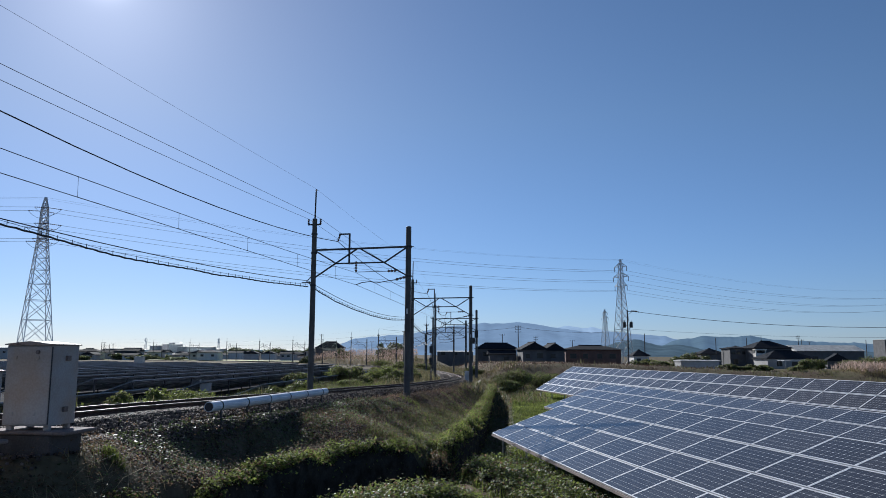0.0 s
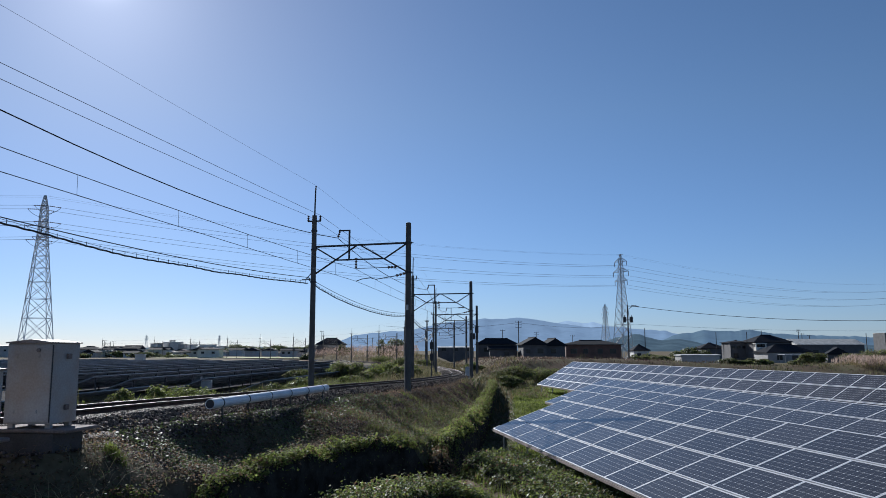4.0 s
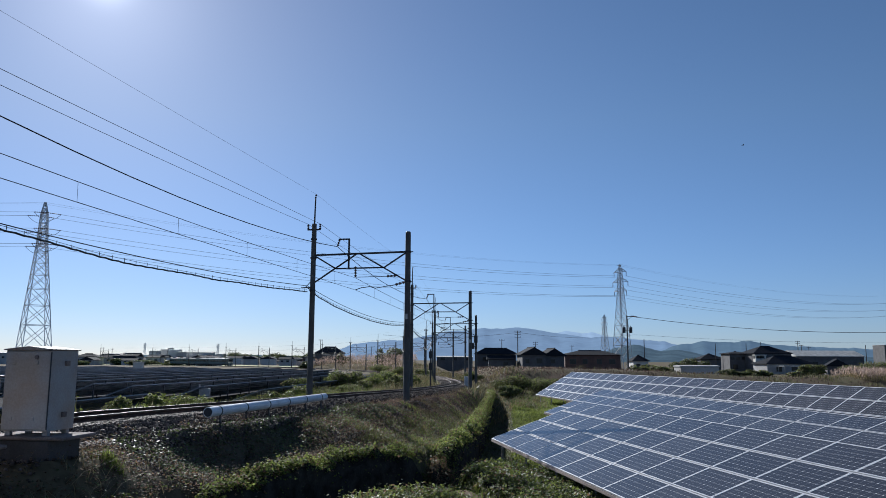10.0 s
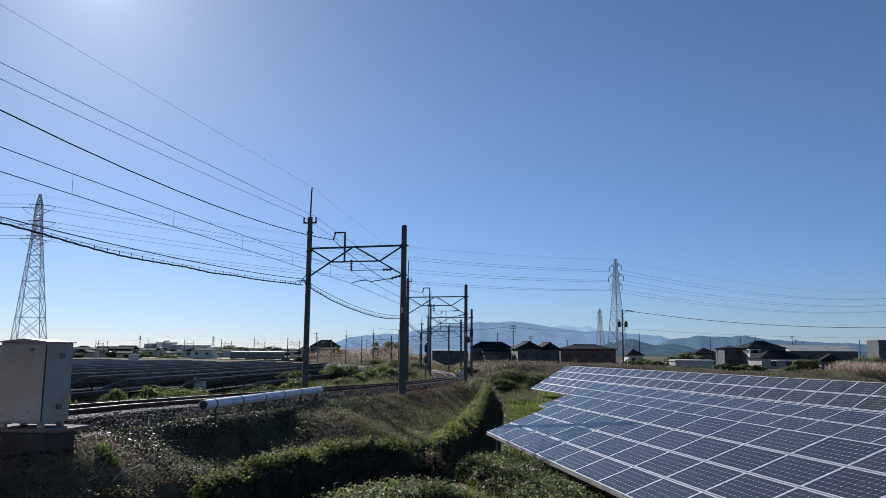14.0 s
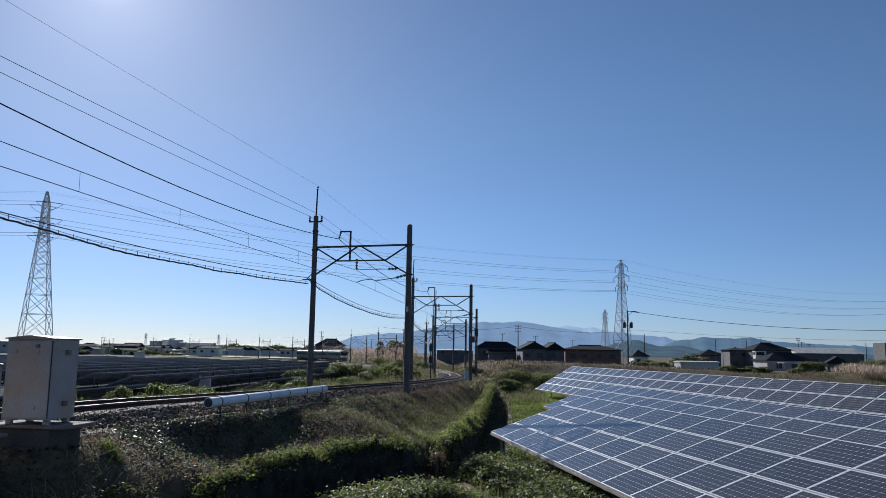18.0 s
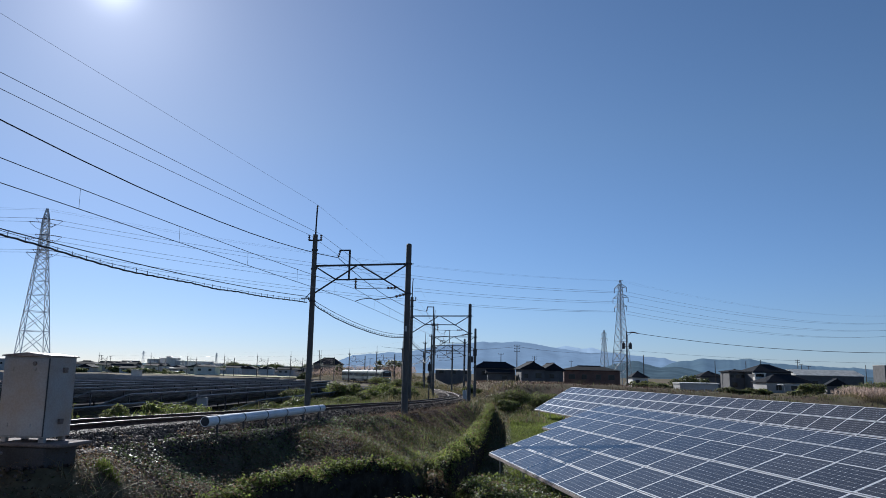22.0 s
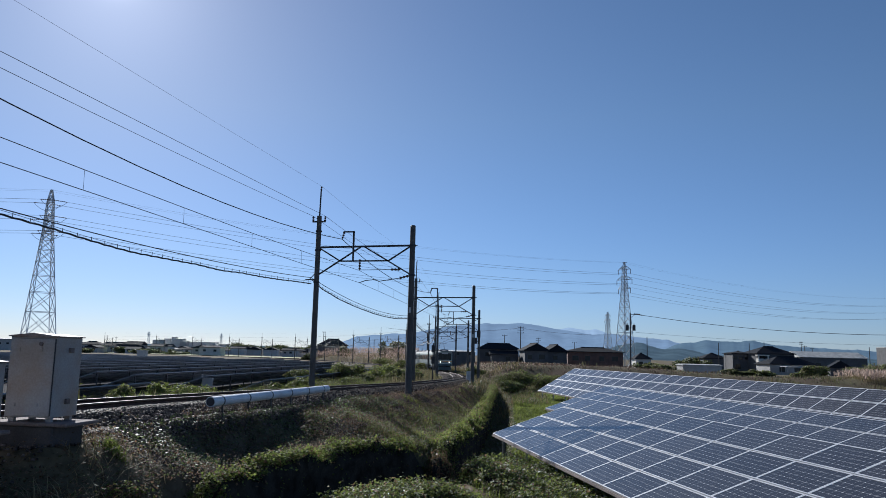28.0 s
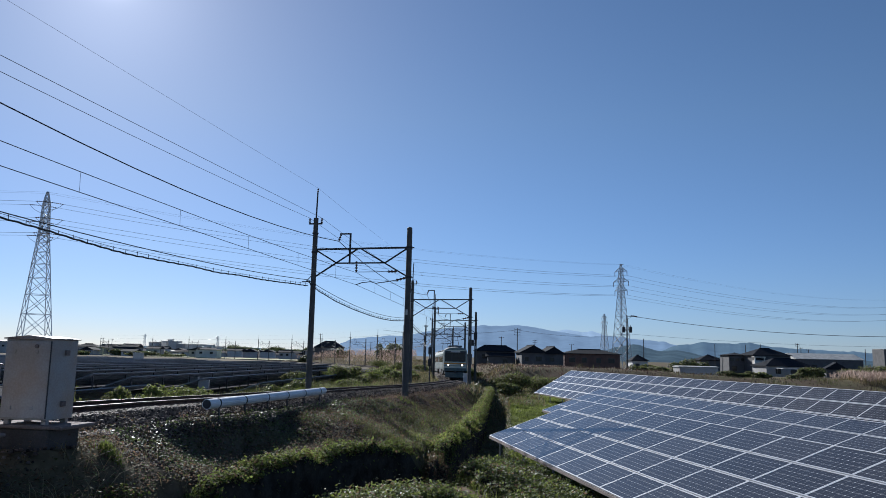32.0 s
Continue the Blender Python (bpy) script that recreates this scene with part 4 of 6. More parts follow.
def hedge(path, half, height, name, label, size, density, materials, seed, bare=0.0, top=None):
    """A vine-grown bank: a lumpy dark core under a coat of leaves."""
    r = np.random.default_rng(seed)
    p = np.array(path, float)
    u = np.concatenate([[0], np.cumsum(np.hypot(*np.diff(p, axis=0).T))])
    ss = np.arange(0, u[-1], 0.35)
    c = np.stack([np.interp(ss, u, p[:, 0]), np.interp(ss, u, p[:, 1])], 1)
    d = np.gradient(c, axis=0)
    d /= np.hypot(d[:, 0], d[:, 1])[:, None]
    side = np.stack([d[:, 1], -d[:, 0]], 1)
    na = 11
    ang = np.linspace(-0.15, math.pi + 0.15, na)
    v = np.zeros((len(ss), na, 3))
    taper = smooth01(ss / 1.6) ** 0.6 * smooth01((ss[-1] - ss) / 1.6) ** 0.6
    base = np.minimum(ground_z(c[:, 0] + side[:, 0] * half, c[:, 1] + side[:, 1] * half), ground_z(c[:, 0], c[:, 1]))
    if top is not None:
        height = np.interp(ss / ss[-1], np.linspace(0, 1, len(top)), top) - base
    for k, a in enumerate(ang):
        lump = 1 + 0.09 * np.sin(ss * 1.9 + k * 1.3) + 0.07 * np.sin(ss * 4.3 + k * 2.9) + r.normal(0, 0.05, len(ss))
        w = half * np.sign(np.cos(a)) * abs(np.cos(a)) ** 0.4
        hgt = height * abs(np.sin(a)) ** 0.45 * np.sign(np.sin(a))
        v[:, k, :2] = c + side * (w * lump)[:, None]
        v[:, k, 2] = base + hgt * (1 + (lump - 1) * 0.7) * taper
    idx = np.arange(len(ss) * na).reshape(-1, na)
    f = np.stack([idx[:-1, :-1], idx[:-1, 1:], idx[1:, 1:], idx[1:, :-1]], -1).reshape(-1, 4)
    h = thing(name, label=label, category="hedge")
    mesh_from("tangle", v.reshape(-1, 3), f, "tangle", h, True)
    q = v.reshape(-1, 3)[f]
    e1, e2 = q[:, 1] - q[:, 0], q[:, 3] - q[:, 0]
    nr = np.cross(e2, e1)
    area = np.linalg.norm(nr, axis=1)
    nr /= area[:, None] + 1e-9
    out = q.mean(1) - np.column_stack([np.repeat((c[:-1] + c[1:]) / 2, na - 1, 0), np.full(len(q), 0.0)])
    out[:, 2] = 0.4
    flip = np.sum(nr * out, 1) < 0
    nr[flip] *= -1
    n = int(area.sum() * density)
    pick = r.choice(len(q), n, p=area / area.sum())
    a, b = r.random(n)[:, None], r.random(n)[:, None]
    pts = q[pick][:, 0] * (1 - a) * (1 - b) + q[pick][:, 1] * a * (1 - b) + q[pick][:, 2] * a * b + q[pick][:, 3] * (1 - a) * b
    pts = pts + nr[pick] * r.normal(0.07, 0.08, n)[:, None] + np.column_stack([np.zeros((n, 2)), np.abs(r.normal(0, 0.06, n)) * (nr[pick][:, 2] > 0.4)])
    # leaves only on the crown; the foot stays bare and dark, standing in for shade
    s_of = np.repeat(np.arange(len(ss) - 1), na - 1)[pick]
    crest = v[:, :, 2].max(1)[s_of]
    crown = np.clip((pts[:, 2] - (crest - bare)) / 0.16, 0, 1)
    keep = r.random(n) < (0.01 + 0.99 * crown if bare else 1.0)
    pts, pick = pts[keep], pick[keep]
    n = len(pts)
    split = r.random(n)
    lo = 0.0
    for (m, share) in materials:
        k = (split >= lo) & (split < lo + share)
        lo += share
        leaves("leaf_coat", pts[k], nr[pick][k], size, m, h, 0.25)
    return h


hedge([(x - 0.15, y) for x, y in HEDGE_A], 0.36, 1.2, "vine_bank", "bank edge overgrown with green vines above a ditch", 0.06, 1900, [("leaf", 0.85), ("leaf_dry", 0.15)], 1, 0.17, (1.1, 1.1, 1.04))
hedge([(x - 0.06, y) for x, y in HEDGE_B], 0.36, 1.1, "vine_bank", "bank edge overgrown with olive green vines", 0.06, 1300, [("leaf", 0.68), ("grass", 0.16), ("leaf_dry", 0.16)], 2, 0.24, (0.95, 0.6, 0.48, 0.46, 0.5))
hedge([(0.9, 25.4), (1.5, 24.3), (2.1, 22.9), (2.6, 21.4), (3.2, 19.0), (3.9, 16.0)], 1.0, 0.42, "vine_thicket", "low thicket of glossy vines in front of the solar tables", 0.066, 1250, [("leaf", 0.5), ("leaf_dark", 0.38), ("leaf_dry", 0.12)], 3, 0.0, (0.55, 0.5, 0.42, 0.34, 0.28, 0.25))
hedge([(-2.9, 16.6), (-2.3, 17.4), (-1.3, 18.5), (0.0, 19.5), (1.3, 19.9)], 0.85, 0.5, "vine_thicket", "low sunlit thicket of leafy vines", 0.066, 1200, [("leaf", 0.5), ("leaf_dark", 0.38), ("leaf_dry", 0.12)], 4, 0.0, (0.2, 0.38, 0.45, 0.46, 0.48))
hedge([(0.05, 25.9), (-0.1, 24.9), (0.0, 23.9), (0.35, 22.9)], 0.3, 0.6, "vine_thicket", "withered brown vines over the end of a thicket", 0.055, 900, [("leaf_dry", 0.72), ("leaf_dark", 0.28)], 6, 0.0, (0.8, 0.78, 0.6, 0.4))
hedge([(-6.1, 13.3), (-5.6, 14.6), (-5.2, 15.9)], 0.55, 0.32, "vine_thicket", "low patch of sunlit vines on the bank", 0.055, 900, [("leaf", 0.55), ("leaf_dry", 0.45)], 5)


def bank_cover():
    # crushed stone over the shoulder and the upper slope
    p, o = on_ground(90000, -13, 5, 11, 66, lambda x, y, o: (o > 0.75) & (o < np.where(y < 15.5, 3.2, 2.8 + 2.2 * clump(x, y))) & (rng.random(len(x)) < np.clip(22 / y, 0.25, 1)))
    p[:, 2] = np.where(o < 1.75, np.maximum(p[:, 2], rail_z(p[:, 1]) - 0.16 - np.clip((o - 1.35) / 0.55, 0, 1) * 0.31), p[:, 2])
    p2, o2 = on_ground(70000, -11, -3, 12, 32, lambda x, y, o: (o > 0.7) & (o < 2.3))
    p2[:, 2] = np.where(o2 < 1.75, np.maximum(p2[:, 2], rail_z(p2[:, 1]) - 0.16 - np.clip((o2 - 1.35) / 0.55, 0, 1) * 0.31), p2[:, 2])
    p = np.concatenate([p, p2])
    p3, o3 = on_ground(60000, -9, 7, 24, 118, lambda x, y, o: (np.abs(o) < 1.75) & (np.abs(np.abs(o) - 0.565) > 0.065))
    p3[:, 2] = rail_z(p3[:, 1]) - 0.125 - np.clip((np.abs(o3) - 1.35) / 0.5, 0, 1) * 0.28
    p4, o4 = on_ground(64000, -7, 3, 24, 60, lambda x, y, o: (o > 1.75) & (o < 4.5) & (x < hedge_x(y) - 0.3))
    p = np.concatenate([p, p3, p4])
    n = len(p)
    base = np.array([[-1, -1, -0.7], [1, -0.8, -0.6], [0.9, 1, -0.7], [-0.8, 0.9, -0.6], [-0.6, -0.7, 0.7], [0.7, -0.5, 0.8], [0.5, 0.7, 0.6], [-0.7, 0.5, 0.8]])
    v = base[None] * rng.uniform(0.6, 1.4, (n, 8, 3)) * (rng.uniform(0.015, 0.036, n))[:, None, None]
    az = rng.uniform(0, math.tau, n)
    cs, sn = np.cos(az)[:, None], np.sin(az)[:, None]
    vx, vy = v[:, :, 0] * cs - v[:, :, 1] * sn, v[:, :, 0] * sn + v[:, :, 1] * cs
    v = np.stack([vx, vy, v[:, :, 2]], -1) + (p + [0, 0, 0.02])[:, None, :]
    q = np.array([[3, 2, 1, 0], [4, 5, 6, 7], [0, 1, 5, 4], [1, 2, 6, 5], [2, 3, 7, 6], [3, 0, 4, 7]])
    f = (np.arange(n)[:, None, None] * 8 + q[None]).reshape(-1, 4)
    tagged(mesh_from("crushed_stone", v.reshape(-1, 3), f, "stone"), "grey-brown crushed stone spilled down the bank", "gravel", kind="stuff")
    up = np.array([0.25, -0.2, 1.0])
    p, o = on_ground(560000, -12, 6, 10, 66, lambda x, y, o: (o > 1.45) & (x < np.where(y < 15.2, 0.0, hedge_x(y) - 0.1)) & (clump(x, y) + 0.25 * (o - 2.9) > 0.16 + 0.4 * rng.random(len(x)) + 0.26 * np.clip((3.4 - o) / 1.8, 0, 1)) & (rng.random(len(x)) < np.clip(24 / y, 0.25, 1)))
    p[:, 2] += np.abs(rng.normal(0.08, 0.10, len(p)))
    k = rng.random(len(p)) < np.clip(0.08 + 0.12 * (o - 2.2), 0.06, 0.7)
    leaves("ivy", p[k], np.tile(up, (k.sum(), 1)), 0.048, ["ivy"], label="dark ivy creeping over the railway bank", category="ivy")
    leaves("dead_leaves", p[~k], np.tile(up, ((~k).sum(), 1)), 0.044, "leaf_dry", label="brown dead leaves and stalks on the bank", category="leaf litter")
    p, _ = on_ground(60000, -9, 1, 16.5, 34, lambda x, y, o: (o > 1.9) & (o < 3.6))
    p[:, 2] += np.abs(rng.normal(0.04, 0.08, len(p)))
    leaves("shaded_creepers", p, np.tile([0.6, -0.3, 0.7], (len(p), 1)), 0.062, "leaf_dark", label="dark creepers on the steep shaded side of the bank", category="creepers")
    p, _ = on_ground(110000, -12, 6, 12, 70, lambda x, y, o: (o > 2.2) & (x < hedge_x(y) - 0.1) & (clump(x * 0.7 + 3, y * 0.6) + 0.008 * (y - 30) + 0.16 * (o - 4.6) > 0.68) & (y > 21))
    blades("bank_grass", p, 0.12 + 0.16 * clump(p[:, 0] * 2.1, p[:, 1] * 1.6) ** 2, 0.010, "grass", label="tufts of green grass on the railway bank")
    # short turf on the lower slope beyond the pipe, withered stubble on its upper part
    p, o = on_ground(250000, -6, 6, 25, 72, lambda x, y, o: (o > 2.5) & (x < hedge_x(y) + 0.1) & (clump(x * 1.3, y * 0.9) + 0.26 * (o - 4.2) > 0.3 + 0.35 * rng.random(len(x))))
    k = rng.random(len(p)) < np.clip(0.1 + 0.24 * (o - 3.4), 0.05, 0.65)
    blades("short_turf", p[k], rng.uniform(0.07, 0.2, int(k.sum())), 0.012, "grass", lean=0.7, label="short green turf on the lower railway bank")
    blades("grey_turf", p[~k], rng.uniform(0.06, 0.18, int((~k).sum())), 0.012, "weed", lean=0.7, label="short grey-green weeds on the railway bank", category="weeds")
    p, o = on_ground(130000, -7, 4, 25, 66, lambda x, y, o: (o > 1.9) & (o < 4.6) & (x < hedge_x(y)) & (rng.random(len(x)) < np.clip(1.6 - 0.35 * o, 0.1, 0.8)))
    blades("stubble", p, rng.uniform(0.05, 0.15, len(p)), 0.012, "withered", lean=0.8, label="withered brown stubble on the upper railway bank", category="weeds")
    p, _ = on_ground(3000, -9, 2, 12, 34, lambda x, y, o: (o > 2.5) & ((x < hedge_x(y)) | (y < 14)) & (rng.random(len(x)) < np.clip(12 / y, 0, 1)))
    blades("dry_stalks", p, 0.26, 0.006, "straw", lean=0.9, label="dry bent stalks on the bank", category="weeds")
    p, _ = on_ground(150, -6.3, -4.7, 11.6, 14.0, lambda x, y, o: o > 3.4)
    blades("fallen_stalks", p, 0.4, 0.010, "straw", lean=1.9, label="heap of fallen dry stalks on the bank", category="weeds")
    # one bright tuft by the cabinet
    c = np.array([-6.05, 14.4])
    q = c + rng.normal(0, 0.11, (260, 2))
    blades("grass_tuft", np.column_stack([q, ground_z(q[:, 0], q[:, 1])]), 0.19, 0.008, "grass", lean=0.6, label="bright green tuft of grass below the cabinet")
    # meadow between the bank and the tables
    p, _ = on_ground(170000, 1, 16, 22, 92, lambda x, y, o: (x > np.interp(y, [q[1] for q in HEDGE_B], [q[0] for q in HEDGE_B]) + 1.9) & (x < 4.4 + (y - 30) * 0.17))
    blades("meadow_grass", p, 0.19, 0.022, "grass", lean=0.6, label="lush green meadow grass beside the solar tables")
    p, _ = on_ground(5000, 1, 12, 17, 30, lambda x, y, o: o > 8.5)
    blades("ditch_grass", p, 0.3, 0.015, "grass", lean=0.6, label="long grass in the ditch")
    # dark leaves added over the ditch floor below the vine bank, deepening its shade
    p, _ = on_ground(100000, -5, 9, 15.5, 76, lambda x, y, o: (x > hedge_x(y) + 0.2) & (x < hedge_x(y) + 2.0))
    p[:, 2] += np.abs(rng.normal(0, 0.13, len(p)))
    leaves("ditch_creepers", p, np.tile([0.2, -0.3, 0.6], (len(p), 1)), 0.075, "leaf_dark", label="dark leaves added to deepen the shade in the ditch", category="creepers")
    # verge on the far side of the line
    p, o = on_ground(60000, -17, -4, 15, 62, lambda x, y, o: (o < -2.0) & (o > -5.6) & (clump(x * 0.9, y * 0.5) > 0.22 + 0.4 * rng.random(len(x))))
    k = rng.random(len(p)) < 0.5
    blades("verge_turf", p[k], 0.25 + 0.55 * np.clip((-o[k] - 2.4) / 1.2, 0, 1), 0.013, "grass", lean=0.7, label="low green weeds between the track and the solar field", category="weeds")
    w, wo = on_ground(26000, -19, -6, 19, 64, lambda x, y, o: (o < -3.6) & (o > -6.6) & (clump(x * 0.5 + 1, y * 0.33) > 0.30 + 0.3 * rng.random(len(x))))
    tall = 0.5 + 0.95 * clump(w[:, 0] * 0.8, w[:, 1] * 0.6)
    blades("tall_verge_weeds", w, tall, 0.013, "weed", lean=0.45, label="tall grey-green weeds along the edge of the solar field", category="weeds")
    w = np.repeat(w, 2, 0) + rng.normal(0, 0.1, (len(w) * 2, 3)) * [1, 1, 0]
    w[:, 2] += np.repeat(tall, 2) * rng.uniform(0.25, 1.0, len(w))
    leaves("weed_foliage", w, np.tile([0.0, -0.2, 1.0], (len(w), 1)), 0.07, "leaf", label="leafy tops of the tall weeds along the solar field", category="weeds")
    q = p[~k] + np.column_stack([np.zeros((int((~k).sum()), 2)), np.abs(rng.normal(0.1, 0.3, int((~k).sum()))) * np.clip((-o[~k] - 2.0) / 1.4, 0.2, 1)])
    leaves("verge_creepers", q, np.tile([0.1, -0.3, 1.0], (len(q), 1)), 0.06, "leaf", label="small-leaved creepers between the track and the solar field", category="weeds")
    p, _ = on_ground(80000, -20, 2, 16, 150, lambda x, y, o: (o < -2.4) & (o > -11) & (x > -14) & ((x > -9.5) | (y < 56) | (y > 124)) & (clump(x * 0.5, y * 0.4) > 0.3 + 0.25 * rng.random(len(x))))
    blades("verge_grass", p, 0.36, 0.02, "weed", lean=0.6, label="weedy green verge along the far side of the track")
    k = rng.random(len(p)) < 0.4
    blades("verge_weeds", p[k], 0.5, 0.014, "straw", lean=0.5, label="dry straw-coloured weeds along the track", category="weeds")


bank_cover()


def bush(x, y, w, h, materials, label, seed, leaf=0.16, n=1500, name="bush", z=None):
    """Leaf clumps on several bent stems; uneven, with gaps."""
    r = np.random.default_rng(seed)
    z0 = gz(x, y) if z is None else z
    b = thing(name, pose(x, y, z0), label, "tree" if name == "tree" else "bush")
    lobes = []
    for k in range(11):
        a = r.uniform(0, math.tau)
        q = r.uniform(0.1, 0.36) * w
        lobes.append((q * math.cos(a), q * math.sin(a), r.uniform(0.2, 0.78) * h, r.uniform(0.14, 0.28)))
    bm = bmesh.new()
    for lx, ly, lz, _ in lobes:
        add_rod(bm, (lx * 0.1, ly * 0.1, -0.15), (lx * 0.5, ly * 0.5, lz * 0.55), 0.025 * h, 0.016 * h, 5)
        add_rod(bm, (lx * 0.5, ly * 0.5, lz * 0.55), (lx, ly, lz), 0.016 * h, 0.006 * h, 5)
    part("trunk" if name == "tree" else "stems", bm, "bark", b)
    pts, nr = [], []
    per = n // len(lobes)
    for lx, ly, lz, rad in lobes:
        d = r.normal(0, 1, (per, 3))
        d /= np.linalg.norm(d, axis=1)[:, None]
        rr = rad * (0.55 + 0.5 * r.random(per)) * (1 + 0.25 * np.sin(d[:, 0] * 5 + lx) * np.sin(d[:, 2] * 6 + ly))
        q = d * rr[:, None] * [w, w, h * 0.9] + [lx, ly, lz]
        k = q[:, 2] > 0.02
        pts.append(q[k]), nr.append(d[k])
    pts, nr = np.concatenate(pts), np.concatenate(nr)
    split, lo = r.random(len(pts)), 0.0
    for m, share in materials:
        k = (split >= lo) & (split < lo + share)
        lo += share
        leaves("crown", pts[k], nr[k], leaf, m, b, 0.3)
    return b


GREEN = [("leaf", 0.5), ("grass", 0.3), ("weed", 0.2)]
DARK = [("leaf_dark", 0.3), ("leaf", 0.3), ("weed", 0.4)]
AIRY = [("weed", 0.55), ("leaf", 0.4), ("leaf_dark", 0.05)]
SHADE = [("leaf_dark", 0.6), ("weed", 0.4)]
# x, y, width, height
for i, (x, y, w, h, m, lab) in enumerate([
        (-11.3, 31.0, 1.6, 2.2, GREEN, "yellow-green bush beside the track"), (-13.3, 31.8, 1.8, 1.8, AIRY, "yellow-green bush beside the track"),
        (-11.6, 36.0, 2.2, 1.7, GREEN, "low green bush beside the track"), (-8.4, 40.0, 1.7, 1.35, DARK, "rounded dark green bush beside the track"),
        (-12.5, 40.0, 2.2, 1.3, DARK, "low dark bush beside the solar field"), (-9.0, 47.0, 2.6, 1.6, DARK, "dark green bush beside the track"),
        (-9.6, 52.0, 3.0, 1.6, DARK, "dark green bush beside the track"), (-11.5, 56.0, 3.0, 1.2, DARK, "dark green bush beside the track"),
        (-8.0, 62.0, 2.6, 1.3, GREEN, "green bush beside the track"), (-10.5, 76.0, 3.4, 2.3, GREEN, "tall green bush beside the track"),
        (-6.6, 80.0, 3.0, 1.9, GREEN, "grey-green bush by the curve of the track"), (-5.2, 84.0, 3.0, 2.0, GREEN, "dark green bush by the curve of the track"),
        (-4.4, 78.0, 2.6, 1.7, DARK, "dark green bush by the curve of the track"), (-3.6, 92.0, 3.0, 1.9, DARK, "dark green bush by the curve of the track"),
        (-8.4, 70.0, 3.0, 2.4, AIRY, "tall feathery green bush inside the curve"), (-5.0, 71.0, 2.6, 2.2, GREEN, "tall feathery green bush inside the curve"),
        (-4.2, 66.0, 2.2, 1.9, AIRY, "tall feathery green bush inside the curve"), (-6.4, 64.0, 2.4, 1.6, AIRY, "grey-green bush inside the curve"),
        (-12.2, 66.0, 3.2, 1.9, AIRY, "grey-green bush beside the solar field"), (-3.0, 74.0, 2.2, 1.5, DARK, "low dark bush by the curve of the track"),
        (-9.0, 168.0, 6.0, 2.2, AIRY, "dark scrub behind the curve of the track"), (-4.0, 160.0, 5.0, 1.9, AIRY, "dark scrub behind the curve of the track"),
        (-15.0, 186.0, 6.0, 2.4, AIRY, "dark scrub behind the curve of the track"), (5.2, 118.0, 3.6, 1.8, DARK, "dark green bush outside the curve"),
        (6.4, 76.0, 3.2, 1.5, DARK, "dark green bush at the end of the vine bank"), (8.4, 82.0, 4.2, 2.4, AIRY, "dark green bush below the brown berm"),
        (10.6, 86.0, 4.2, 2.1, AIRY, "dark green bush below the brown berm"), (12.6, 90.0, 3.8, 1.9, AIRY, "dark green bush below the brown berm"),
        (7.2, 88.0, 3.8, 1.7, AIRY, "dark green bush below the brown berm")]):
    bush(x, y, w, h, m, lab, 20 + i, 0.085 if y < 45 else 0.12, 4200)


def reeds(n, x0, x1, y0, y1, height, keep, label):
    p, _ = on_ground(n, x0, x1, y0, y1, keep)
    t = thing("reed_bed", label=label, category="reeds")
    blades("reed_foliage", p, height * 0.6, 0.03, "straw", t, 0.5)
    k = rng.random(len(p)) < 0.9
    q = p[k] + np.column_stack([rng.normal(0, 0.2, (k.sum(), 2)), height * rng.uniform(0.55, 1.1, k.sum())])
    blades("plume_mass", q - [0, 0, 0.35], 0.25 + 0.17 * height, 0.05, "reed", t, 0.8)
    blades("plume_mass", q - [0, 0, 0.35] + rng.normal(0, 0.08, q.shape), 0.22 + 0.15 * height, 0.045, "reed", t, 1.1)


reeds(21000, -75, -8, 165, 320, 3.0, lambda x, y, o: (o > 5) & (o < 22), "tall pale pampas grass behind the curve of the track")
reeds(500, 0, 12, 104, 140, 0.5, lambda x, y, o: (o > 3.5) & (o < 12), "pale pampas grass outside the curve of the track")
reeds(700, -6, 30, 138, 166, 0.55, lambda x, y, o: (o > 8) & (clump(x * 0.4, y * 0.3) > 0.45), "tall pampas grass on the rough ground beyond the curve")
reeds(260, 4, 34, 108, 118, 0.22, lambda x, y, o: o > 4, "pale pampas grass along the top of the berm")
reeds(2600, 58, 82, 106, 116, 1.5, None, "pinkish pampas grass on the berm")
reeds(220, -7.0, -5.4, 53, 57, 0.55, None, "small tuft of white pampas plumes beside the track")


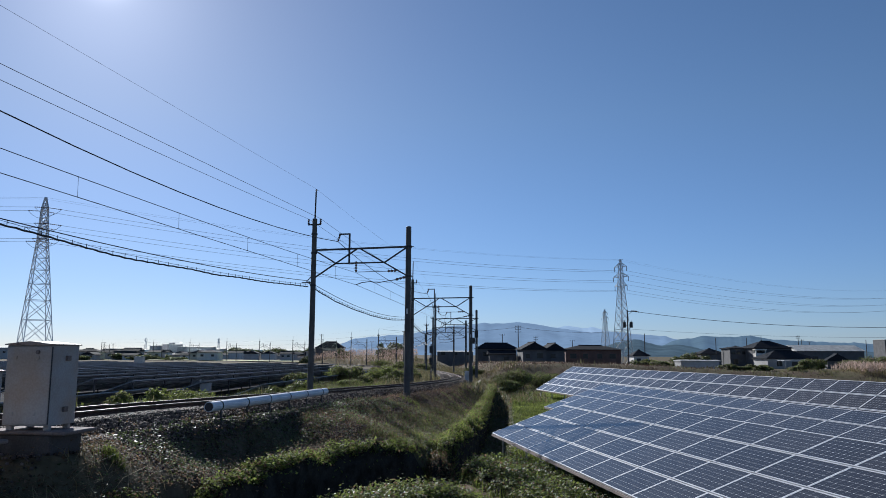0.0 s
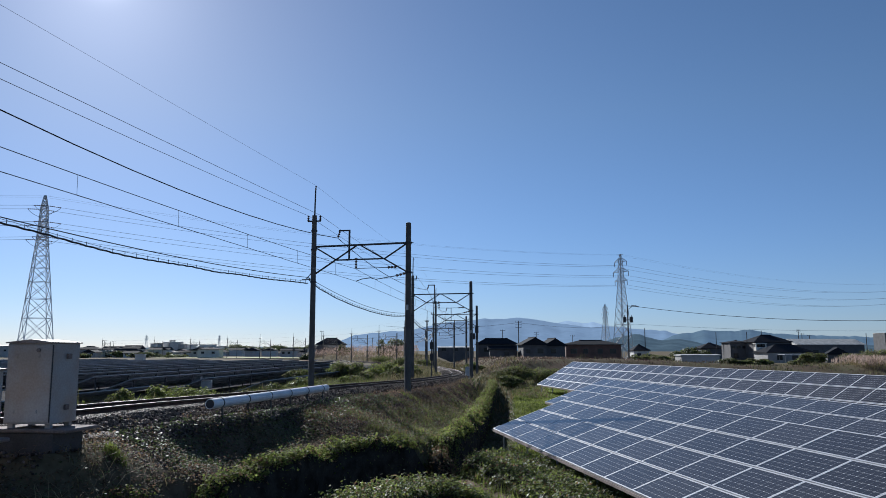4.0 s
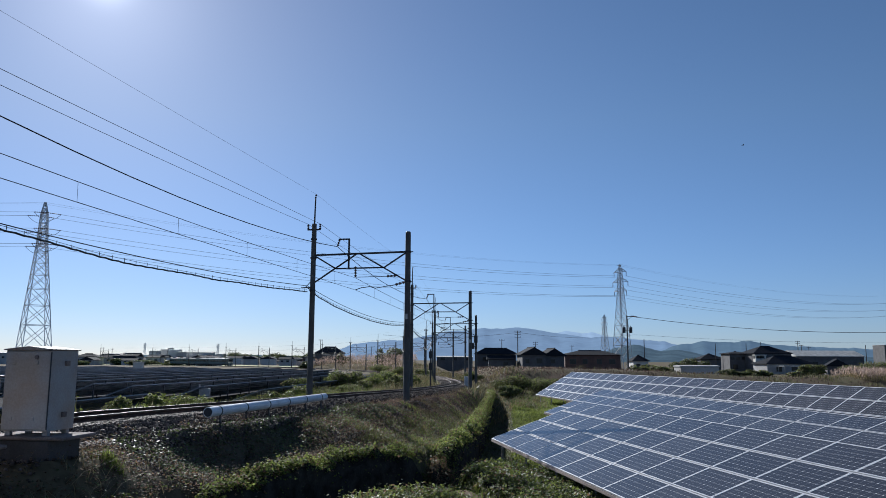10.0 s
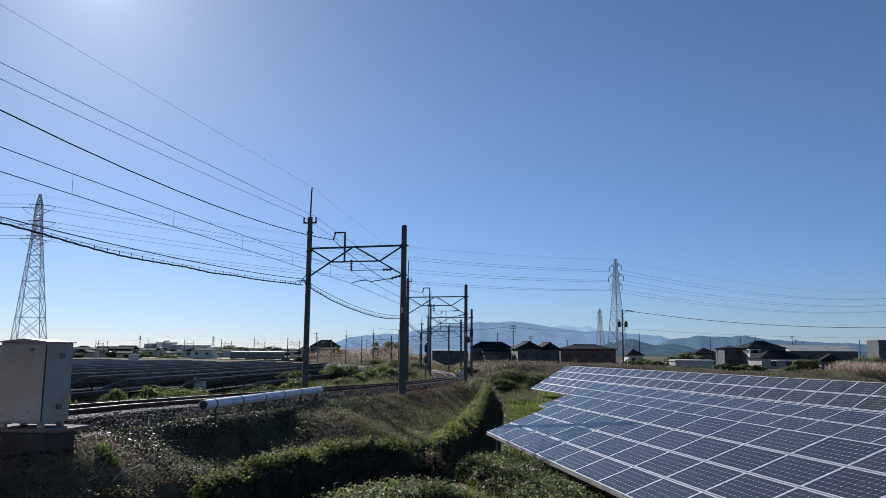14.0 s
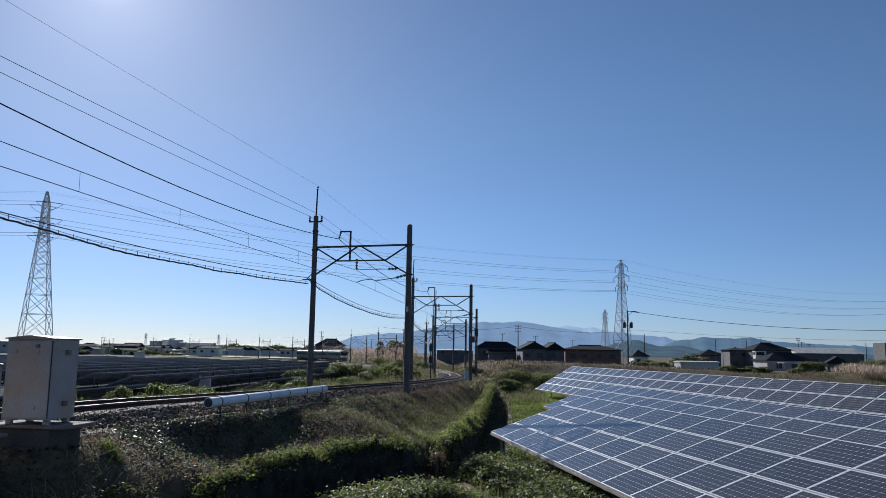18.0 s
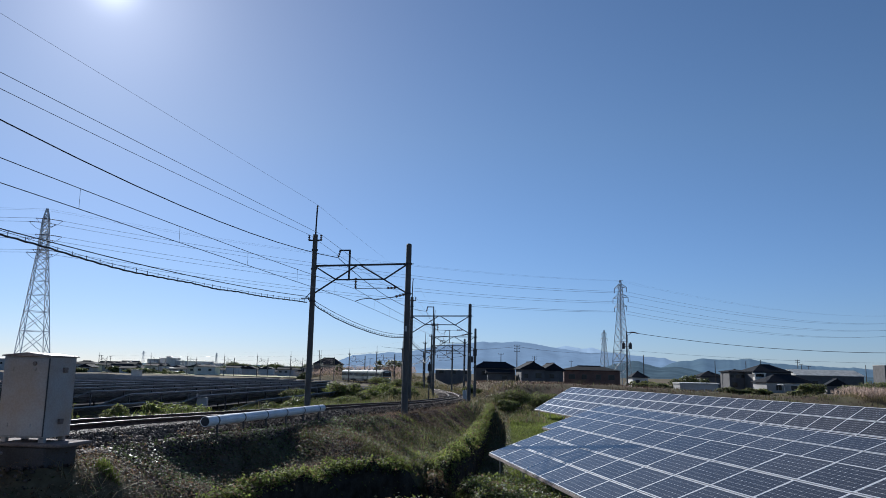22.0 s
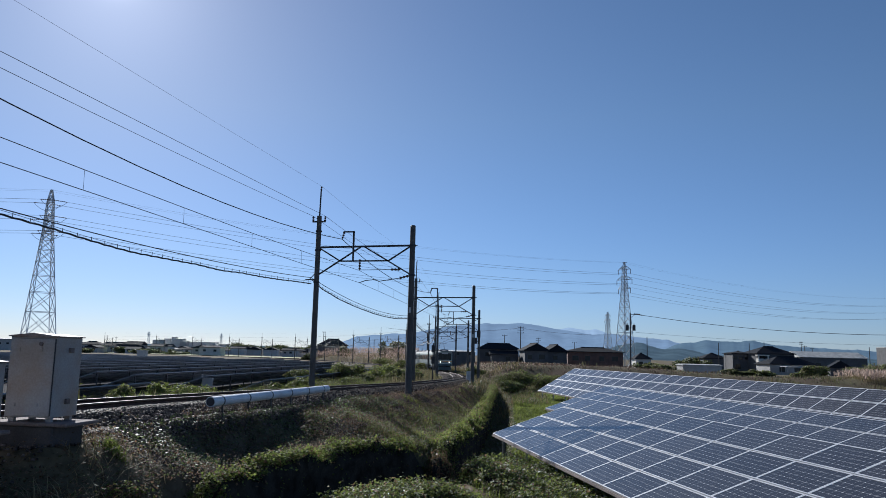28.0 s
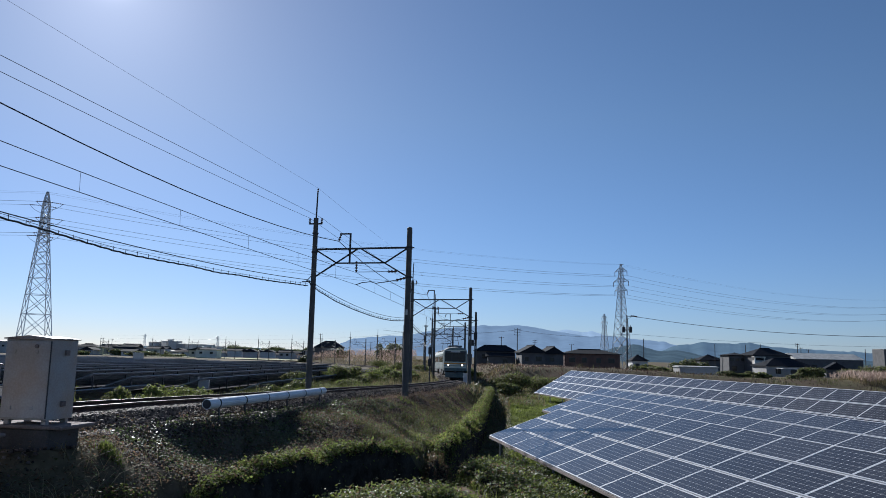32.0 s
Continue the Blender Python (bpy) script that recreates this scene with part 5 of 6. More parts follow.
def berm_cover():
    p, _ = on_ground(60000, -22, 14, 60, 190, lambda x, y, o: (np.abs(o) > 2.0) & (np.abs(o) < 9) & (rng.random(len(x)) < 0.75))
    blades("trackside_weeds", p, 0.42, 0.035, "straw", lean=0.8, label="dry brown weeds on both sides of the curve", category="weeds")
    k = rng.random(len(p)) < 0.45
    blades("trackside_grass", p[k] + [0.1, 0, 0], 0.4, 0.03, "leaf_dark", lean=0.8, label="dark green weeds on both sides of the curve", category="weeds")
    p, _ = on_ground(30000, -17, 1, 58, 124, lambda x, y, o: (o < -2.6) & (o > -13) & (clump(x * 0.6, y * 0.25) > 0.3))
    half_of = rng.random(len(p)) < 0.5
    blades("tall_weeds", p[half_of], 0.95, 0.018, "weed", lean=0.35, label="tall wispy grey-green weeds inside the curve", category="weeds")
    blades("pale_weeds", p[~half_of], 0.9, 0.018, "straw", lean=0.4, label="tall pale dry grass inside the curve", category="weeds")
    k = rng.random(len(p)) < 0.7
    q = p[k] + np.column_stack([rng.normal(0, 0.12, (k.sum(), 2)), rng.uniform(0.1, 0.8, k.sum())])
    leaves("weed_leaves", q, np.tile([0, 0, 1.0], (len(q), 1)), 0.11, "weed", label="small leaves on the tall weeds inside the curve", category="weeds")
    p, _ = on_ground(22000, -34, 4, 138, 226, lambda x, y, o: (o > 3.2) & (o < 26) & (x < 0.2 * (170 - y) + 4))
    k = rng.random(len(p)) < 0.5
    blades("scrub_straw", p[k], 0.75, 0.05, "straw", lean=0.6, label="dry straw-coloured scrub behind the curve", category="weeds")
    blades("scrub_grass", p[~k], 0.65, 0.05, "weed", lean=0.6, label="grey-green scrub behind the curve", category="weeds")
    p, _ = on_ground(90000, -14, 130, 96, 185, lambda x, y, o: (o > 4) & ((y < 116) | (x < 30)) & ((x > 2) | (y > 120)))
    k = rng.random(len(p)) < np.clip((p[:, 0] - 25) / 20, 0.08, 0.75)
    q = clump(p[k][:, 0] * 0.35, p[k][:, 1] * 0.3)
    blades("berm_weeds", p[k], 0.08 + 0.75 * q ** 2, 0.045, "weed", lean=0.6, label="rank green weeds along the top of the berm", category="weeds")
    blades("berm_straw", p[~k], 0.28, 0.045, "withered", lean=0.9, label="brown withered weeds on the slope of the berm", category="weeds")


berm_cover()


# ---------------------------------------------------------------- cabinet and pipe beside the line
def make_cabinet(m, label, W=0.88, D=0.74, H=1.38):
    c = thing("relay_cabinet", m, label, "electrical cabinet")
    part("body", box((-W / 2, -D / 2, 0.0), (W / 2, D / 2, H), 0.01), "white_paint", c)
    door = part("door", box((-W / 2 + 0.02, -D / 2 - 0.022, 0.03), (W / 2 - 0.02, -D / 2 - 0.002, H - 0.03), 0.006), "white_paint", c)
    bm = bmesh.new()
    lx, ly = W / 2 + 0.02, D / 2 + 0.045
    vs = [bm.verts.new(p) for p in ((-lx, -ly, H), (lx, -ly, H), (lx, ly, H), (-lx, ly, H), (-lx, -ly, H + 0.02), (lx, -ly, H + 0.02), (lx, ly, H + 0.02), (-lx, ly, H + 0.02), (0.02, -ly, H + 0.07), (0.02, ly, H + 0.07))]
    for q in ((0, 3, 2, 1), (1, 2, 6, 5), (3, 0, 4, 7), (5, 6, 9, 8), (7, 4, 8, 9), (0, 1, 5, 8, 4), (2, 3, 7, 9, 6)):
        bm.faces.new([vs[i] for i in q])
    part("door_seam", box((W / 2 - 0.016, -D / 2 - 0.024, 0.03), (W / 2 - 0.006, -D / 2 - 0.001, H - 0.03)), "dark", c)
    part("lid", bm, "lid_paint", c, "slightly pitched lid with a rusty rim")
    for z in (0.18, H - 0.25):
        part("lug", box((-W / 2 + 0.16, -D / 2 - 0.04, z), (-W / 2 + 0.22, -D / 2 - 0.02, z + 0.06), 0.004), "white_paint", door)
        part("lug", box((W / 2 - 0.3, -D / 2 - 0.04, z), (W / 2 - 0.24, -D / 2 - 0.02, z + 0.06), 0.004), "white_paint", door)
    part("lock", rod((W / 2 - 0.27, -D / 2 - 0.05, H - 0.12), (W / 2 - 0.27, -D / 2 - 0.02, H - 0.12), 0.035, seg=12), "slab", door)
    for z in (0.22, H - 0.27):
        part("hasp", box((W / 2, -0.02, z), (W / 2 + 0.05, 0.08, z + 0.09), 0.006), "slab", c)
    for sx in (-W * 0.4, W * 0.4):
        for sy in (-D * 0.36, D * 0.36):
            part("foot", box((sx - 0.05, sy - 0.04, -0.08), (sx + 0.05, sy + 0.04, 0.0), 0.004), "white_paint", c)


make_cabinet(pose(-7.125, 13.8, 2.545, 0, 0, -8), "weathered white steel relay cabinet with rust stains beside the track")
make_cabinet(pose(-7.56, 12.15, 2.51, 0, 0, -8), "low pale grey steel cabinet beside the relay cabinet", 0.93, 0.69, 0.98)
for bx, py, w, d, top in ((-7.13, 13.8, 1.36, 0.96, 2.465), (-7.62, 12.15, 1.1, 0.78, 2.43)):
    base = thing("cabinet_plinth", pose(bx, py, 0, 0, 0, -8), "stained concrete plinth under a relay cabinet", "plinth")
    part("slab", box((-w / 2, -d / 2, top - 0.06), (w / 2 + 0.15, d / 2, top), 0.015), "slab", base)
    part("stem", box((-w / 2 - 0.1, -d / 2 + 0.04, 0.3), (w / 2 - 0.12, d / 2 - 0.04, top - 0.064), 0.02), "damp_block", base, "concrete block, its shade put into a dark colour")


def make_pipe():
    a, b = Vector((-6.17, 20.6, 2.39)), Vector((-4.55, 30.2, 2.35))
    p = thing("cable_pipe", label="pale plastic cable pipe strapped to stakes beside the track", category="pipe")
    bm = tube([a.lerp(b, i / 6) for i in range(7)], 0.135, 20)
    part("tube", bm, "pipe", p)
    # a solid dark disc paints the shade inside the open end
    part("bore_shade_disc", rod(a - (b - a).normalized() * 0.004, a + (b - a).normalized() * 0.01, 0.118, seg=20), "dark", p, "dark disc for the shaded open end")
    d = (b - a).normalized()
    for i in range(6):
        c = a.lerp(b, 0.06 + i * 0.175)
        part("strap", rod(c - d * 0.03, c + d * 0.03, 0.142, seg=20), "dark", p)
        g = gz(c.x + 0.1, c.y)
        part("stake", bar((c.x + 0.1, c.y, g - 0.2), (c.x + 0.06, c.y, c.z - 0.1), 0.045), "dark", p)


make_pipe()


# ---------------------------------------------------------------- signal and posts by the curve
def make_signal(x, y, h, label):
    z = gz(x, y)
    s = thing("railway_signal", pose(x, y, z), label, "signal")
    part("post", rod((0, 0, -0.3), (0, 0, h), 0.06, seg=8), "dark", s)
    for k in range(2):
        zz = h - 0.55 - 1.15 * k
        head = part("signal_head", box((-0.17, -0.1, zz - 0.36), (0.17, 0.08, zz + 0.36), 0.04), "dark", s)
        for q in (-0.2, 0.2):
            part("hood", rod((0, -0.28, zz + q), (0, -0.1, zz + q), 0.09, 0.09, 10), "dark", head)
    part("ladder_rung", bar((-0.2, 0.1, h * 0.4), (0.2, 0.1, h * 0.4), 0.03), "dark", s)


make_signal(-1.15, 78.0, 3.9, "dark railway signal on a post inside the curve")
cab = thing("trackside_box", pose(2.55, 80.5, gz(2.55, 80.5)), "small pale trackside cabinet by the portal", "electrical cabinet")
part("body", box((-0.22, -0.18, -0.05), (0.22, 0.18, 1.15), 0.02), "grey_paint", cab)
part("lid", box((-0.26, -0.22, 1.154), (0.26, 0.22, 1.2), 0.01), "grey_paint", cab)
for x, y in ((-21.0, 66.0), (-18.0, 40.0)):
    inv = thing("inverter_box", pose(x, y, 0.45), "grey steel inverter box in the solar field", "electrical cabinet", "inverters of the solar field")
    part("body", box((-0.42, -0.25, 0.05), (0.42, 0.25, 1.1), 0.02), "dull_frame", inv)
    part("lid", box((-0.46, -0.29, 1.104), (0.46, 0.29, 1.15), 0.01), "dull_frame", inv)
    part("foot", box((-0.4, -0.2, -0.25), (0.4, 0.2, 0.046)), "slab", inv)


# ---------------------------------------------------------------- hills
def ridge(name, prof, dist, material, label):
    """A range of hills: heights by bearing, with spurs running down towards the plain."""
    n, m = 420, 9
    xs = np.linspace(prof[0][0], prof[-1][0], n)
    hs = np.interp(xs, [a for a, _ in prof], [b for _, b in prof])
    hs = np.convolve(np.pad(hs, 4, "edge"), np.ones(9) / 9, "valid")
    r = np.random.default_rng(int(dist))
    for wave, amount in ((26.0, 1.3), (11.0, 0.8), (5.0, 0.45)):
        hs = hs + amount * np.interp(xs / wave, np.arange(-60, 400), r.normal(0, 0.6, 460)) * np.clip(hs / 12, 0, 1)
    v, f = [], []
    for bx, hh in zip(xs, hs):
        az = math.atan((bx - 784) / 1352)
        for k in range(m):
            u = k / (m - 1)
            spur = 0.008 * math.sin(bx * 0.11 + 0.6 * math.sin(bx * 0.05)) * u * (1 - u) * 4
            rr = dist / math.cos(az) * (0.8 + 0.2 * u + spur)
            z = -3 + (max(0.6, hh) / 1352 * dist + 6.8) * (u ** 0.9 + spur * 0.5)
            v.append((rr * math.sin(az), rr * math.cos(az), z))
    for i in range(n - 1):
        for k in range(m - 1):
            f.append((i * m + k, (i + 1) * m + k, (i + 1) * m + k + 1, i * m + k + 1))
    return tagged(mesh_from(name, v, f, material, smooth=True), label, "mountains", kind="structure")


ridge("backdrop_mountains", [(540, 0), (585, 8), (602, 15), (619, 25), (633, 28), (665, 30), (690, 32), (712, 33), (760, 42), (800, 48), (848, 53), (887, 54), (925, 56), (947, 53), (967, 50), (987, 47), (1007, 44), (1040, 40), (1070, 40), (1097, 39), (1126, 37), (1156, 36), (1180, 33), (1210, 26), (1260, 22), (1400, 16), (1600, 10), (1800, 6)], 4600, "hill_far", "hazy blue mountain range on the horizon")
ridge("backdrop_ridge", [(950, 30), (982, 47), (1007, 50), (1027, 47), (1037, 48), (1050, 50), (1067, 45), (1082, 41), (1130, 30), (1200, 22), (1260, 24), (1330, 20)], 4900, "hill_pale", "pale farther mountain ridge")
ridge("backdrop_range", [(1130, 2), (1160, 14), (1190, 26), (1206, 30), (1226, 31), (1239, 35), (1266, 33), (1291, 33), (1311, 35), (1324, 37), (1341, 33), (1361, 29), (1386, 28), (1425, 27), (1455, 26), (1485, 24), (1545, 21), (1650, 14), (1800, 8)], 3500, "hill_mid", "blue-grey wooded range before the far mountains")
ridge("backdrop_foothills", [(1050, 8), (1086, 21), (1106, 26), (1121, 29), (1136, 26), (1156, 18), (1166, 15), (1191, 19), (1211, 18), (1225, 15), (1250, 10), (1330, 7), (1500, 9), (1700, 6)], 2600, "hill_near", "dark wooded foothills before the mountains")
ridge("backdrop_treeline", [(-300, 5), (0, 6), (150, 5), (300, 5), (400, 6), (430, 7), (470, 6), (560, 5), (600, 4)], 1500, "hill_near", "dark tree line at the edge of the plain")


# ---------------------------------------------------------------- houses
def bearing_x(bx, D):
    """A bearing used in the plan: lateral metres at D metres ahead."""
    return (bx - 784) / 1352 * D


def windows_on(c, spots, y, d=0.06):
    for x, z, w, h in spots:
        win = part("window", box((x - w / 2 - 0.07, y - d, z - 0.07), (x + w / 2 + 0.07, y - 0.005, z + h + 0.07)), "dark_frame", c)
        part("pane", box((x - w / 2, y - d - 0.012, z), (x + w / 2, y - d - 0.003, z + h)), "tinted", win)


def house(bx, D, w, d, eave, rise, wall, label, style="gable", yaw=0, win=(), over=0.5, base=0.0, roofmat="tile", extra=None):
    """Walls, a thick overhanging roof and windows; the ridge runs along x, or along y for a front gable."""
    c = thing("house", pose(bearing_x(bx, D), D, base, 0, 0, yaw), label, "house", "houses beyond the solar tables")
    part("wall", box((-w / 2, -d / 2, -0.3), (w / 2, d / 2, eave)), wall, c)
    bm = bmesh.new()
    a, b, t = w / 2 + over, d / 2 + over, 0.16
    if style == "gable":
        low = [(-a, -b), (a, -b), (a, b), (-a, b)]
        top = [(-a, 0), (a, 0)]
        faces = ((0, 1, 5, 4), (2, 3, 4, 5), (3, 0, 4), (1, 2, 5))
    elif style == "front":
        low = [(-a, -b), (a, -b), (a, b), (-a, b)]
        top = [(0, -b), (0, b)]
        faces = ((1, 2, 5, 4), (3, 0, 4, 5), (0, 1, 4), (2, 3, 5))
    else:
        low = [(-a, -b), (a, -b), (a, b), (-a, b)]
        run = max(0.3, a - b)
        top = [(-run, 0), (run, 0)]
        faces = ((0, 1, 5, 4), (2, 3, 4, 5), (3, 0, 4), (1, 2, 5))
    vs = [bm.verts.new((x, y, eave + t)) for x, y in low] + [bm.verts.new((x, y, eave + t + rise)) for x, y in top] + [bm.verts.new((x, y, eave + 0.01)) for x, y in low]
    for q in faces:
        bm.faces.new([vs[i] for i in q])
    for q in ((0, 6, 7, 1), (1, 7, 8, 2), (2, 8, 9, 3), (3, 9, 6, 0), (9, 8, 7, 6)):
        bm.faces.new([vs[i] for i in q])
    bmesh.ops.recalc_face_normals(bm, faces=bm.faces)
    roof = part("roof", bm, roofmat, c)
    p, q = vs_top = (top[0], top[1])
    if roofmat == "tile":
        part("ridge_tiles", bar((*p, eave + t + rise + 0.05), (*q, eave + t + rise + 0.05), 0.3, 0.2), "tile", roof)
    if style == "front":
        bm = bmesh.new()
        vs = [bm.verts.new(v) for v in ((-w / 2, -d / 2, eave), (w / 2, -d / 2, eave), (0, -d / 2, eave + rise * 0.9))]
        bm.faces.new(vs)
        r = bmesh.ops.extrude_face_region(bm, geom=list(bm.faces))
        bmesh.ops.translate(bm, vec=(0, 0.1, 0), verts=[g for g in r["geom"] if isinstance(g, bmesh.types.BMVert)])
        part("gable_wall", bm, wall, c)
    windows_on(c, win, -d / 2)
    return c


house(878, 215, 11.0, 4.6, 5.35, 1.5, "grey_wall", "grey two-storey house with a dark tiled roof", "hip", 0, [(-3, 3.4, 1.4, 1.1), (2.4, 3.4, 1.4, 1.1)])
house(887, 207, 6.6, 3.0, 3.9, 0.8, "grey_wall", "low grey annexe with a dark roof before a house", "gable", 0, [(1.2, 2.4, 1.2, 0.9)])
house(940, 205, 6.2, 9, 5.1, 1.85, "grey_wall", "grey house with a dark gable end", "front", 4, [(1.4, 3.0, 1.5, 1.2), (-1.8, 3.0, 1.0, 1.0)])
house(975, 208, 5.2, 9, 4.9, 1.85, "grey_wall", "grey house with a dark gable end", "front", 4, [(-0.5, 3.0, 1.2, 1.0)])
house(1043, 220, 15.5, 9, 5.2, 1.2, "brown_wall", "long brown house with a low dark roof", "hip", 0, [(-5.6, 2.9, 1.6, 1.2), (-2.2, 2.9, 1.2, 1.2), (1.8, 2.9, 1.2, 1.2), (5.4, 2.9, 1.6, 1.2)])
house(1128, 240, 4.6, 6, 3.6, 1.7, "white_wall", "small white house with a dark roof", "hip", 0, [(-0.8, 1.8, 1.2, 1.0)])
house(1298, 255, 6.6, 8, 6.1, 0.7, "grey_wall", "grey two-storey house with dark eaves", "hip", 0, [(-2.4, 4.3, 1.2, 0.9), (-0.6, 4.3, 1.2, 0.9), (1.4, 4.3, 1.6, 0.9), (-1.6, 1.2, 1.6, 1.5)])
big = house(1351, 250, 12.4, 9, 6.2, 2.25, "grey_wall", "two-storey house with a hipped dark roof and a pale balcony", "hip", 6, [(-3.2, 3.7, 2.0, 1.4), (0.2, 3.9, 1.2, 1.0)])
bal = part("balcony", box((-6.7, -6.2, 3.5), (-3.2, -4.55, 4.65), 0.03), "cream_wall", big, "pale balcony front")
for x in (-6.55, -3.35):
    part("balcony_post", box((x - 0.2, -6.1, -0.2), (x + 0.2, -5.8, 3.49)), "cream_wall", bal)
    part("upper_post", box((x - 0.16, -6.1, 4.654), (x + 0.16, -5.8, 5.6)), "cream_wall", bal)
part("canopy", box((-6.9, -6.3, 5.604), (-3.0, -4.5, 5.85), 0.03), "cream_wall", bal)
part("back_wall", box((-5.6, -4.75, -0.2), (-4.9, -4.56, 3.49)), "cream_wall", bal)
part("balcony_door", box((-6.0, -4.62, 4.66), (-3.8, -4.57, 5.58)), "glass", bal)
house(1381, 238, 14.6, 9, 2.95, 2.35, "town", "single-storey grey house with a broad dark tiled roof", "hip", 4, [(-3.6, 0.8, 1.6, 1.4), (1.2, 0.9, 1.8, 1.2)])
house(1448, 300, 26, 14, 5.7, 2.2, "grey_wall", "long shed with a weathered grey metal roof", "gable", 2, [(-6, 2.5, 2, 1.2), (4, 2.5, 2, 1.2)], 0.4, 0, "metal_roof")
house(1473, 236, 5.6, 6, 2.4, 2.0, "grey_wall", "small dark house with white barge boards", "front", -18, [(0.6, 1.0, 1.2, 0.9)])
house(1229, 128, 6.4, 3, 1.55, 0.12, "town", "low white flat-roofed shed behind the berm", "gable", 3, [], 0.15, 1.3, "metal_roof")
house(1567, 330, 8, 9, 10.8, 0.1, "grey_wall", "tall plain grey building", "gable", 0, [(-1.5, 6.5, 1.4, 1.2)], 0.1, 0, "metal_roof")
house(1252, 300, 9, 8, 4.4, 2.0, "grey_wall", "distant house with a dark roof", "hip", 0, [(-2, 2.4, 1.4, 1)])
house(806, 262, 12, 8, 4.6, 0.3, "grey_wall", "long plain grey building beyond the curve", "gable", 0, [(-4, 3.6, 1.4, 1), (0, 3.6, 1.4, 1), (4, 3.6, 1.4, 1)], 0.2, 0, "metal_roof")
carport = thing("carport", pose(bearing_x(1398, 228), 228, 0.0), "pale carport roof on thin posts", "carport")
part("roof", box((-3.6, -2.4, 2.35), (3.6, 2.4, 2.5), 0.03), "metal_roof", carport)
for sx in (-3.3, 3.3):
    for sy in (-2.1, 2.1):
        part("post", rod((sx, sy, -0.3), (sx, sy, 2.349), 0.06, seg=6), "steel", carport)

# the town across the plain; haze is put into its paler walls
TOWN = [(10, 430, 22, 9, 6.2, 0.4, "grey_wall", "gable"), (166, 400, 12, 8, 4.2, 1.6, "grey_wall", "hip"), (206, 420, 12, 9, 3.8, 1.8, "grey_wall", "hip"), (242, 440, 9, 9, 4.6, 1.8, "grey_wall", "gable"),
        (281, 610, 6, 9, 9.2, 0.2, "white_wall", "gable"), (290, 640, 8, 9, 9.0, 0.2, "grey_wall", "gable"), (309, 622, 3, 5, 11.8, 0.2, "white_wall", "gable"), (327, 612, 5, 7, 8.6, 0.2, "grey_wall", "gable"), (301, 625, 4.5, 9, 10.6, 0.2, "white_wall", "gable"), (317, 618, 7.5, 9, 10.4, 0.2, "white_wall", "gable"), (340, 645, 42, 9, 8.6, 0.2, "white_wall", "gable"), (372, 660, 30, 9, 7.4, 0.2, "white_wall", "gable"),
        (236, 480, 7, 8, 3.0, 1.3, "white_wall", "gable"), (266, 470, 8, 8, 2.6, 1.2, "grey_wall", "gable"), (286, 455, 9, 8, 2.6, 1.4, "grey_wall", "hip"), (306, 470, 8, 8, 3.0, 0.3, "white_wall", "gable"), (326, 450, 9, 8, 2.4, 1.3, "grey_wall", "hip"),
        (352, 520, 9, 8, 2.6, 1.4, "grey_wall", "hip"), (440, 540, 9, 8, 2.2, 0.8, "grey_wall", "gable"), (497, 520, 9, 8, 2.0, 1.2, "grey_wall", "hip"),
        (588, 330, 11.5, 7, 6.2, 2.6, "dark_house", "hip"), (562, 335, 7, 8, 4.4, 1.6, "grey_wall", "hip"), (524, 500, 8, 8, 2.6, 1.4, "grey_wall", "hip")]
tr = random.Random(11)
for i in range(9):
    TOWN.append((105 + i * 17 + tr.uniform(-5, 5), tr.uniform(420, 520), tr.uniform(7, 11), 8, tr.uniform(2.6, 4.0), tr.uniform(1.3, 2.0), "grey_wall", tr.choice(("hip", "gable"))))
for i in range(26):
    TOWN.append((138 + i * 17.5 + tr.uniform(-7, 7), tr.uniform(370, 560), tr.uniform(6, 10.5), tr.uniform(6, 9), tr.uniform(2.4, 4.2), tr.uniform(1.0, 1.8), tr.choice(("grey_wall", "grey_wall", "white_wall")), tr.choice(("hip", "gable", "front"))))
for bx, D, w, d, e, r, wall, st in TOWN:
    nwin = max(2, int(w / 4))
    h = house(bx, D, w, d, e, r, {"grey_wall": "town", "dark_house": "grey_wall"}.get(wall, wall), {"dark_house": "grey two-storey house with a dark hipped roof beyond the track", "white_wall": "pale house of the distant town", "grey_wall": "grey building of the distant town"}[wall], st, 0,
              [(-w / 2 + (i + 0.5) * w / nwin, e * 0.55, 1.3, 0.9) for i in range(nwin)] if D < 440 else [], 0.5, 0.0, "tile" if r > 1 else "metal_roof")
    h["group"] = "buildings of the town"
shed = thing("farm_shed", pose(bearing_x(254, 198), 198, 0.4), "small white shed at the edge of the solar field", "shed")
part("wall", box((-1.1, -0.8, -0.3), (1.1, 0.8, 2.3), 0.02), "white_wall", shed)
part("roof", box((-1.3, -1.0, 2.304), (1.3, 1.0, 2.45), 0.02), "white_wall", shed)
paddy = mesh_from("rice_field", [(-190, 402, 0.42), (-60, 336, 0.42), (-40, 352, 0.42), (-190, 436, 0.42)], [(0, 1, 2, 3)], "rice")
tagged(paddy, "yellow-green rice field beyond the railway", "rice field", kind="structure")

